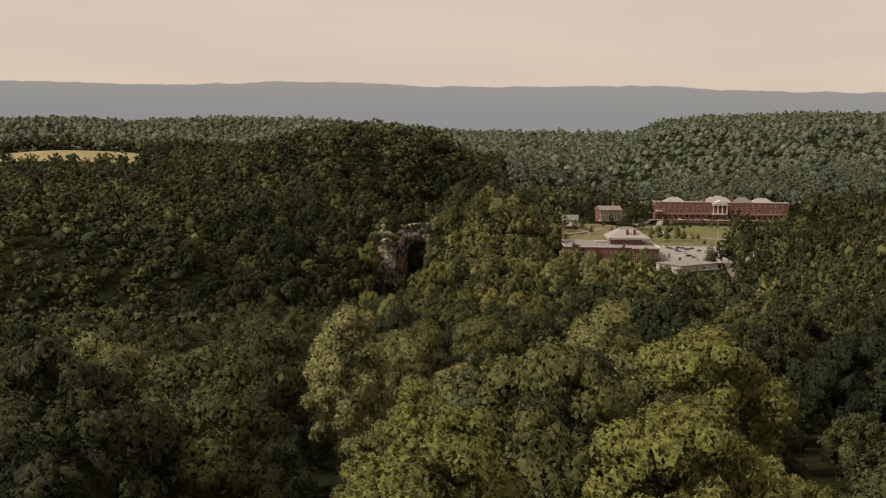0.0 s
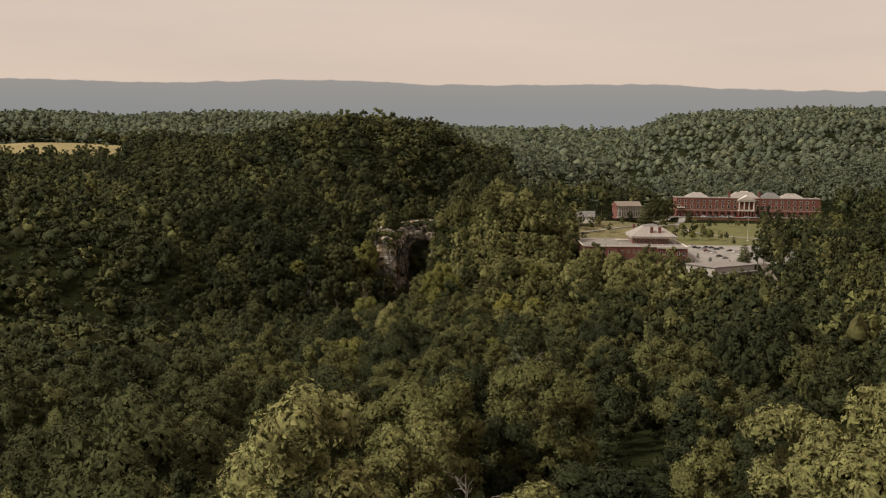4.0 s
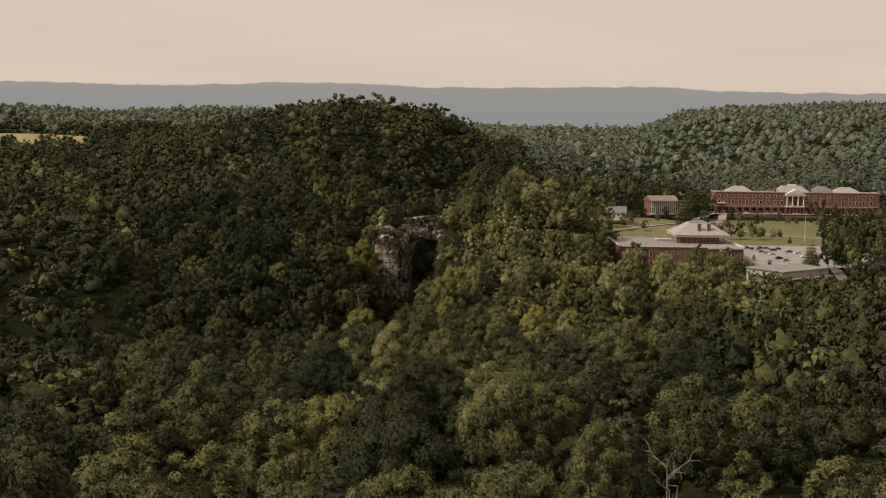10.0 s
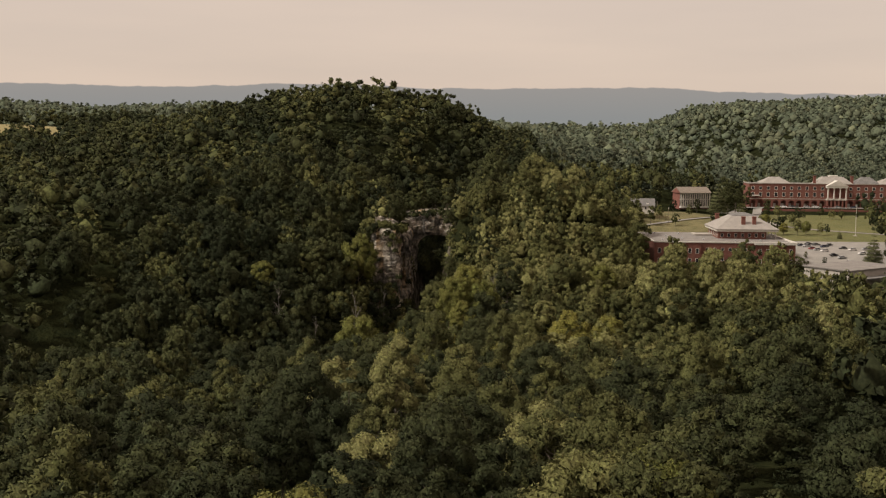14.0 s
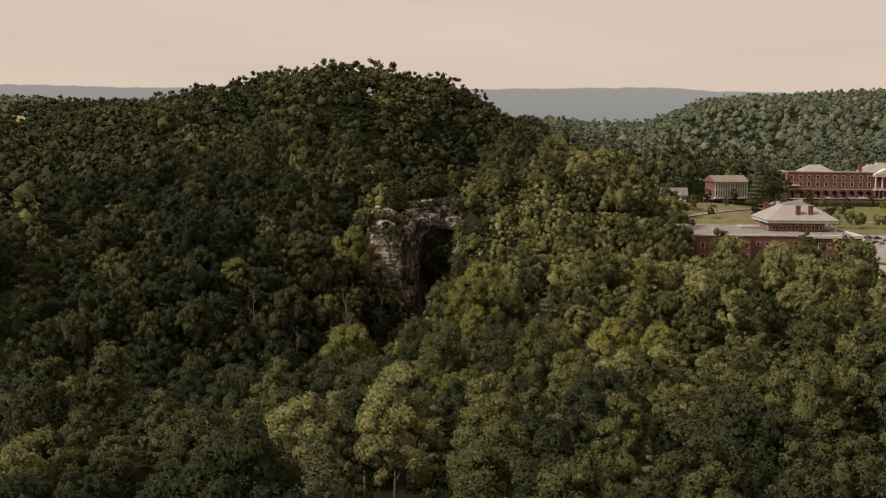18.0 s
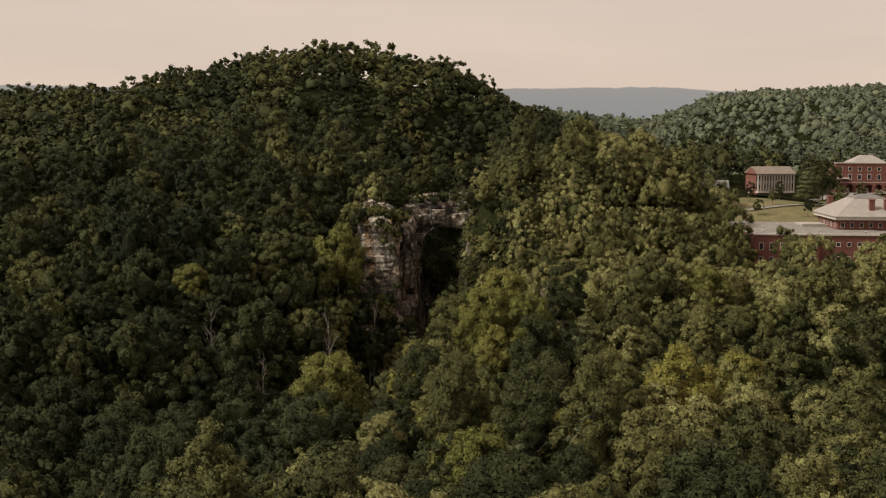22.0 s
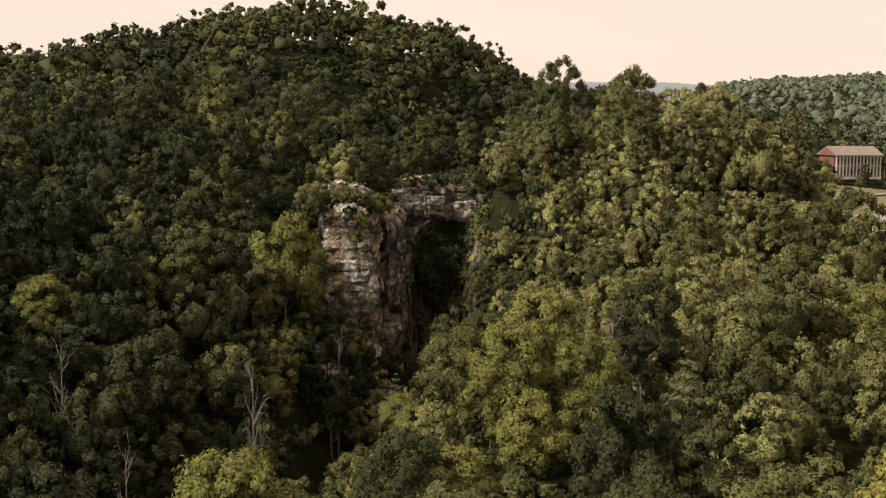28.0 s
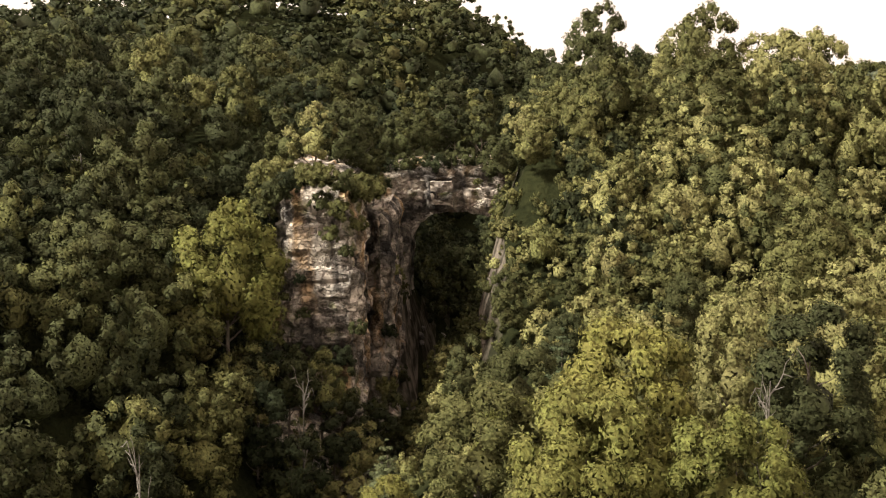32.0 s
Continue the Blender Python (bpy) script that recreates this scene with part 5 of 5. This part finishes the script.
LEDGE += [(-50.5, 431, 50, 1.2), (-49.3, 428.6, 52.5, 1.0), (-47.3, 427, 50, 0.9), (-51, 430, 45, 1.1), (-50.8, 429, 38, 0.9), (-45, 426.5, 52, 0.8), (-42, 426, 53, 0.8), (-39.5, 425.7, 53, 0.9), (-36.5, 425.6, 52, 0.9), (-34, 427, 51, 0.9), (-33, 430, 50, 0.9), (-38.5, 425.6, 44, 0.6), (-37, 425.4, 47.5, 0.75), (-40, 425.8, 49, 0.7), (-36, 425.3, 41.5, 0.5), (-43.5, 425.9, 37, 0.4), (-42.8, 425.6, 31.5, 0.45), (-46, 426.2, 34, 0.35), (-34.2, 426.8, 45.5, 0.6), (-49.5, 427.5, 33, 0.7), (-50.5, 428.5, 40, 0.8), (-50, 428.5, 47, 0.8), (-48, 426.5, 26.5, 0.8), (-44.5, 425.5, 24.5, 0.8), (-40.5, 424.8, 24, 0.9), (-36.5, 424.6, 24.5, 0.8), (-34, 425.5, 29, 0.6),
          (-30.5, 443, 22, 0.6), (-29.6, 446, 33, 0.5), (-31, 441.5, 12, 0.8), (4.5, 466, 24, 0.9), (6, 464, 17, 1.0), (7, 462, 40, 1.0), (5, 465, 45, 0.9), (9, 459, 27, 1.0), (6, 458.5, 21, 0.9), (12, 455, 30, 1.0), (8, 455, 14, 1.0), (4, 460, 10, 0.9), (-6, 468.7, 46, 0.35), (-12.5, 468.8, 47.5, 0.4)]
for n, x in enumerate(np.arange(2.5, 20, 2.1)):
    ys = np.linspace(400, 476, 240)
    gz = ground_height(np.full(240, x), ys)
    for j, z in enumerate(np.arange(13, 57, 2.9)):
        if gz.max() > z:
            LEDGE.append((x + 0.8 * math.sin(j * 2.1 + n), ys[np.argmax(gz > z)] - 0.5, z + 1.5, 1.15 + 0.35 * math.sin(j * 1.3 + n * 2.7)))
YARD = [(208, 556, 0.55, "broad"), (214, 530, 0.5, "broad"), (205, 522, 0.42, "broad"), (197, 518, 0.5, "broad"), (188, 520, 0.45, "pale"), (192, 511, 0.45, "broad"), (201, 509, 0.4, "broad"), (180, 512, 0.42, "broad"), (173, 520, 0.6, "broad"), (150, 532, 0.5, "broad"), (176, 551, 1.05, "broad"), (185, 553, 1.1, "pine"), (192, 556, 1.0, "broad"), (140, 520, 0.4, "broad"), (120, 516, 0.5, "broad"), (112, 508, 0.6, "broad"), (104, 512, 0.7, "broad"), (110, 522, 0.75, "broad"), (198, 440, 0.95, "pine"), (204, 434, 1.05, "broad"), (211, 440, 1.0, "broad"), (218, 444, 0.95, "pine"), (216, 433, 1.1, "broad"), (224, 440, 1.0, "broad"), (224, 541, 0.3, "broad"), (249, 541, 0.35, "broad"), (262, 545, 0.3, "broad"), (168, 529, 1.15, "broad"), (160, 525, 1.2, "pine"), (176, 536, 1.0, "broad"), (132, 526, 0.5, "broad"), (127, 508, 0.4, "broad"), (150, 508, 0.5, "broad"), (156, 502, 0.45, "broad"),
        (166, 496, 0.42, "broad"), (174, 499, 0.4, "broad"), (182, 500, 0.46, "broad"), (189, 502, 0.42, "pale"), (196, 500, 0.5, "broad"), (203, 503, 0.48, "pale"), (210, 501, 0.44, "broad"),
        (216, 504, 0.36, "broad"), (209, 545, 0.42, "broad"), (203, 547, 0.38, "broad"), (236, 542, 0.42, "broad"), (243, 541, 0.36, "broad"), (217, 494, 0.33, "pine"), (300, 548, 0.45, "broad"),
        (309, 551, 0.5, "broad"), (318, 553, 0.6, "broad"), (280, 551, 0.3, "broad"), (256, 470, 0.9, "broad"), (262, 488, 0.8, "pale"), (276, 498, 0.8, "broad"), (290, 506, 0.8, "broad"),
        (306, 520, 0.8, "broad"), (322, 532, 0.8, "pale"), (178, 446, 0.25, "broad"), (172, 452, 0.22, "broad"), (100, 480, 0.5, "broad"), (95, 495, 0.6, "broad"),
        (103, 528, 0.8, "broad"), (122, 531, 0.7, "broad"), (132, 554, 0.85, "broad"), (160, 558, 0.85, "broad"), (182, 565, 0.8, "broad")]
# the wood that closes off the lawn and the lot
for gy in np.arange(444, 540, 8.0):
    for gx in np.arange(228, 345, 11.0):
        x, y = gx + rt.uniform(-3, 3), gy + rt.uniform(-2, 2)
        if x > 226 + 0.32 * (y - 444) and not (y > 530 and x < 300):
            YARD.append((x, y, rt.uniform(0.55, 0.85) if y < 480 else rt.uniform(0.4, 0.62), "yard"))
sources = {"broad": kinds, "pale": pales, "pine": pines, "dead": deads, "yard": yard_kinds}
for x, y, k, kind, n in HEROES:
    src = sources[kind][n]
    copy_thing(src, place_matrix(x, y, float(ground_height(x, y)), x * 1.7, min(k, 0.72 if kind == "dead" else 1.35), k))
for x, y, k, z in ON_ROCK:
    copy_thing(yard_kinds[int(abs(x)) % 6], place_matrix(x, y, z - 2.5, x * 2.3, k, k * 0.95))
shrubs = []
for n in range(4):
    e = new("ledge_shrub")
    me = crown_mesh("foliage", "broad", 230 + n, 900, 0.42, 6.0, 2.9, 9, 4)
    me.materials.append(m_broad)
    me.materials.append(m_broad_mass)
    new("foliage", me).parent = e
    shrubs.append(tagged(e, "green shrub rooted in cracks of the limestone", "shrub", "shrubs on the rock"))
for x, y, z, k in LEDGE:
    copy_thing(shrubs[int(abs(x * 3 + z)) % 4], place_matrix(x, y, z - 2.6 * k, x * 3.1, k))
for src in shrubs:
    for o in (*src.children, src):
        bpy.data.objects.remove(o)
for x, y, k, kind in YARD:
    kind = "yard" if kind == "broad" else kind
    src = sources[kind][int(x) % len(sources[kind])]
    copy_thing(src, place_matrix(x, y, float(ground_height(x, y)) - 1.2, x * 2.3, k))
for x, y in strip:
    if any(math.hypot(x - h[0], (y - h[1]) * 1.6) < (10 if h[1] < 110 else 5.5) for h in HEROES):
        continue
    u = rt.rand()
    kind = "pine" if u < 0.07 else "pale" if u < (0.09 if y < 290 else 0.24) else "dead" if u < 0.15 else "broad"
    src = sources[kind][rt.randint(len(sources[kind]))]
    copy_thing(src, place_matrix(x, y, float(ground_height(x, y)), rt.uniform(0, 6.28), (q := rt.uniform(0.62, 1.18) * float(tree_size(x, y))), q * rt.uniform(0.85, 1.12)))
for some in sources.values():
    for src in some:
        for o in (*src.children_recursive, src):
            bpy.data.objects.remove(o)


def forest_stuff(name, spots, templates, label, low, high, tall=(0.85, 1.25), leaves=None):
    """Many trees in one mesh: each spot takes a template, turned and scaled, with its own tint. Light and shade of the
    gorge's banks are put into that tint.
    """
    x, y = np.array(spots).T
    z = ground_height(x, y)
    r = np.random.RandomState(len(spots))
    pick = r.randint(len(templates), size=len(x))
    vs, fs, ns, ts, ss, n = [], [], [], [], [], 0
    for k, (tv, tf, tn, leafy, bias) in enumerate(templates):
        i = np.where(pick == k)[0]
        a, sc, st = r.uniform(0, 6.28, len(i)), r.uniform(low, high, len(i)) * tree_size(x[i], y[i]), r.uniform(*tall, len(i))
        c, s = np.cos(a) * sc, np.sin(a) * sc
        px = tv[None, :, 0] * c[:, None] - tv[None, :, 1] * s[:, None] + x[i][:, None]
        py = tv[None, :, 0] * s[:, None] + tv[None, :, 1] * c[:, None] + y[i][:, None] * DEEP
        pz = tv[None, :, 2] * (sc * st)[:, None] + z[i][:, None]
        vs.append(np.stack([px, py, pz], -1).reshape(-1, 3))
        ca, sa = np.cos(a)[:, None], np.sin(a)[:, None]
        ns.append(np.stack([tn[:, 0] * ca - tn[:, 1] * sa, tn[:, 0] * sa + tn[:, 1] * ca, np.broadcast_to(tn[:, 2], px.shape)], -1).reshape(-1, 3))
        fs.append((tf[None] + (np.arange(len(i)) * len(tv))[:, None, None]).reshape(-1, 3) + n)
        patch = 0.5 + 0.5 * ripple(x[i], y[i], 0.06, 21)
        # light painted on the pale right bank; shade on the left, behind the arch
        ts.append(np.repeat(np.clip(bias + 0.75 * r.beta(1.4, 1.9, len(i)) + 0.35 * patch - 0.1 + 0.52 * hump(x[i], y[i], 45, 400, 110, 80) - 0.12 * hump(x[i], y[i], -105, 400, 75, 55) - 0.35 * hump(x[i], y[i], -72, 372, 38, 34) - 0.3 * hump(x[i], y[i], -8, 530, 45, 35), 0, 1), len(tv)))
        inside = np.ones(len(tf))
        inside[:leafy] = 0
        ss.append(np.tile(inside, len(i)))
        n += len(i) * len(tv)
    me = mesh_from(name, np.concatenate(vs), np.concatenate(fs))
    at = me.attributes.new("tint_and_shade", "FLOAT", "POINT")
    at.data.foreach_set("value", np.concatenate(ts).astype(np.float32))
    set_facing(me, np.concatenate(ns))
    me.materials.append(leaves or m_forest)
    me.materials.append(MASS[leaves or m_forest])
    me.polygons.foreach_set("material_index", np.concatenate(ss).astype(np.int32))
    return tagged(new(name, me), label, "forest", kind="stuff")


def broad_template(seed, count, size, height, wide, boughs, tufts=4):
    r = np.random.RandomState(seed)
    lb, big = broad_lobes(r, height, wide, boughs, tufts)
    cloud = leaf_cloud(r, lb, count, size, 0.12)
    return (*join_parts([cloud] + leaf_lumps(lb, 0.76) + leaf_lumps(big[-1:], 0.9)), len(cloud[1]), 0.0)


def pine_template(seed, count, size, height, wide):
    r = np.random.RandomState(seed)
    lb = pine_lobes(r, height, wide, 6)
    cloud = leaf_cloud(r, lb, count, size, 0.2, 0.5, 0.5)
    return (*join_parts([cloud] + leaf_lumps(lb[::2], 0.75, 0.4)), len(cloud[1]), -0.12)


def close_by(p):
    return math.hypot(p[0] + 15, p[1] - 390) < 150 or p[1] < 190


def beside(p):
    return abs(p[0] + 12) < 78 and p[1] < 425


def seen_from_flight(spots):
    """Which spots' crowns rise above the wooded land between them and the flight."""
    gx, gy = np.arange(-2300, 2301, 10.0), np.arange(0, 2401, 6.0)
    land = ground_height(*np.meshgrid(gx, gy)) + 8
    x, y = np.array(spots).T
    z = ground_height(x, y) + 22
    seen = np.zeros(len(x), bool)
    for ex, ey, ez in ((0, 0, 140), (-8, 84, 121), (-16, 168, 98), (-20, 252, 80), (-21, 331, 65)):
        clear = y > ey + 20
        for k in np.linspace(0.03, 0.97, 70):
            px, py = ex + (x - ex) * k, ey + (y - ey) * k
            i, j = np.clip(((px + 2300) / 10).astype(int), 0, len(gx) - 1), np.clip((py / 6).astype(int), 0, len(gy) - 1)
            clear &= land[j, i] < ez + (z - ez) * k
        seen |= clear
    return seen


side_mid = [p for p in mid if beside(p)]
near_mid = [p for p in mid if close_by(p) and not beside(p)]
rest_mid = [p for p in mid if not close_by(p) and not beside(p)]
in_sight = [bool(ok) or (abs(p[0] + 30) < 190 and p[1] < 640) for p, ok in zip(rest_mid, seen_from_flight(rest_mid))]
lost = [p for p, ok in zip(rest_mid, in_sight) if not ok]
for gy in np.arange(-40, 780, 9.0):
    for gx in np.arange(-660, 670, 17.0):
        x, y = gx + rt.uniform(-6, 6), gy + rt.uniform(-3, 3)
        if not in_view(x, y) and abs(x + 10) < 0.39 * max(y, 0) * DEEP + 290:
            lost.append((x, y))
rest_mid = [p for p, ok in zip(rest_mid, in_sight) if ok]
thin = np.random.RandomState(31)
slope_mid = [p for p in rest_mid if p[0] > 50 and p[1] < 600]
rest_mid = [p for p in rest_mid if not (p[0] > 50 and p[1] < 600) and thin.rand() < (0.95 if p[1] < 700 and abs(p[0] + 30) < 190 else 0.75)]
behind = [p for p in rest_mid if p[0] > 70 and p[1] > 600]
rest_mid = [p for p in rest_mid if not (p[0] > 70 and p[1] > 600)]
WIDE = (5.0, 6.8, 5.8, 7.4, 6.2, 7.0, 5.4, 6.4)
dense = [broad_template(110 + n, 2200, 0.52, 19.5 + 1.7 * (n % 3), WIDE[n], 14, 5) for n in range(8)] + [pine_template(130, 900, 0.6, 21, 4.6)]
fine = [broad_template(120 + n, 1500, 0.66, 19.5 + 1.7 * (n % 3), WIDE[n], 13) for n in range(8)] + [pine_template(140, 700, 0.6, 21, 4.6)]
low = [broad_template(210 + n, 560, 0.66, 15.0, 6.6, 9, 3) for n in range(4)]
plain = [broad_template(150 + n, 190, 1.3, 19.5 + 1.7 * (n % 3), WIDE[n] + 0.5, 8, 2) for n in range(8)] + [pine_template(170, 170, 1.3, 21, 4.8)]
rough = [broad_template(180 + n, 18, 3.2, 17 + n % 3, 8.6 + 0.8 * (n % 3), 3, 1) for n in range(6)]
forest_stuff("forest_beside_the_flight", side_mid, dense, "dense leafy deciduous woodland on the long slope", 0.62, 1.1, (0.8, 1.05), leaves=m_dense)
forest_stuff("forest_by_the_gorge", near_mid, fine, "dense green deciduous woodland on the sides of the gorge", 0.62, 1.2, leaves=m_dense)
under = []
for gy in np.arange(300, 500, 7.0):
    for gx in np.arange(-150, 170, 13.6):
        x, y = gx + 6.8 + rt.uniform(-3, 3), gy + 3.5 + rt.uniform(-1.5, 1.5)
        s = float(axis_distance(np.array(x), np.array(y)))
        if abs(s) > 9 and not closed_ground(x, y, s):
            under.append((x, y))
for gy in np.arange(364, 426, 4.6):
    for gx in np.arange(-132, -40, 8.0):
        x, y = gx + rt.uniform(-3, 3), gy + rt.uniform(-1.5, 1.5)
        if not (-52 < x and y > 416) and abs(float(axis_distance(np.array(x), np.array(y)))) > 4:
            under.append((x, y))
for gy in np.arange(424, 480, 3.2):
    for gx in np.arange(4, 74, 6.5):
        x, y = gx + rt.uniform(-2, 2), gy + rt.uniform(-1, 1)
        if not closed_ground(x, y, 99.0) and ground_height(x, y) > 20:
            under.append((x, y))
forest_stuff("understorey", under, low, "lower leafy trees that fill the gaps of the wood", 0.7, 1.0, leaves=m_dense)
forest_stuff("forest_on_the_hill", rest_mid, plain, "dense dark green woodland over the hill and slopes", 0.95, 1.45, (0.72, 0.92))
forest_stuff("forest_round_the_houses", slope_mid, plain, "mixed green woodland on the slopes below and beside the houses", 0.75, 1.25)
forest_stuff("forest_behind_the_houses", behind, plain, "green woodland rising behind the houses, haze painted into its leaves", 0.9, 1.4, (0.7, 0.92), leaves=m_far_hazed)
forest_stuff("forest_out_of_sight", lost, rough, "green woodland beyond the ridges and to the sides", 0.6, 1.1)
forest_stuff("far_forest", far, rough, "far wooded ridges, their green dulled by painted haze", 0.8, 1.5, (0.7, 0.95), leaves=m_far_hazed)
forest_stuff("distant_forest", far_off, rough, "distant wooded hills under the mountains", 1.7, 2.4, (0.5, 0.8), leaves=m_far_hazed)
brush = []
for gy in np.arange(372, 560, 3.4):
    for gx in np.arange(-130, 100, 5):
        x, y = gx + rt.uniform(-1.8, 1.8), gy + rt.uniform(-1.2, 1.2)
        g0, g1, g2 = ground_height(np.array([x, x + 3, x]), np.array([y, y, y + 3]))
        if (max(abs(g1 - g0), abs(g2 - g0)) > 1.5 or float(hump(x, y, 5, 418, 50, 42)) > 0.35 or float(hump(x, y, -38, 400, 26, 30)) > 0.35) and g0 > 0.5 and not (-50 < x < -33 and 424 < y < 446) and not (-29 < x < 3 and 456 < y < 506):
            brush.append((x, y))
for gy in np.arange(415, 530, 2.0):
    for gx in np.arange(-75, 60, 2.2):
        x, y = gx + rt.uniform(-0.8, 0.8), gy + rt.uniform(-0.8, 0.8)
        g0, g1, g2 = ground_height(np.array([x, x + 2, x]), np.array([y, y, y + 2]))
        if max(abs(g1 - g0), abs(g2 - g0)) > 3.2 and g0 > 4 and not (-50 < x < -33 and 424 < y < 446) and not (-31 < x < 3 and 456 < y < 506):
            brush.append((x, y))
for gy in np.arange(452, 474, 1.0):
    for gx in np.arange(-0.5, 14, 1.7):
        if ground_height(gx, gy) > 14:
            brush.append((gx + rt.uniform(-0.7, 0.7), gy + rt.uniform(-0.4, 0.4)))
for gy in np.arange(489, 534, 1.5):
    for gx in np.arange(-28, 6, 2.6):
        if ground_height(gx, gy) > 1.5:
            brush.append((gx + rt.uniform(-1, 1), gy + rt.uniform(-0.6, 0.6)))
scrub = [broad_template(200 + n, 170, 1.15, 17, 7.5, 6, 2) for n in range(5)]
forest_stuff("undergrowth", brush, scrub, "shrubs and saplings clinging to the steep banks", 0.28, 0.5, leaves=m_dense)
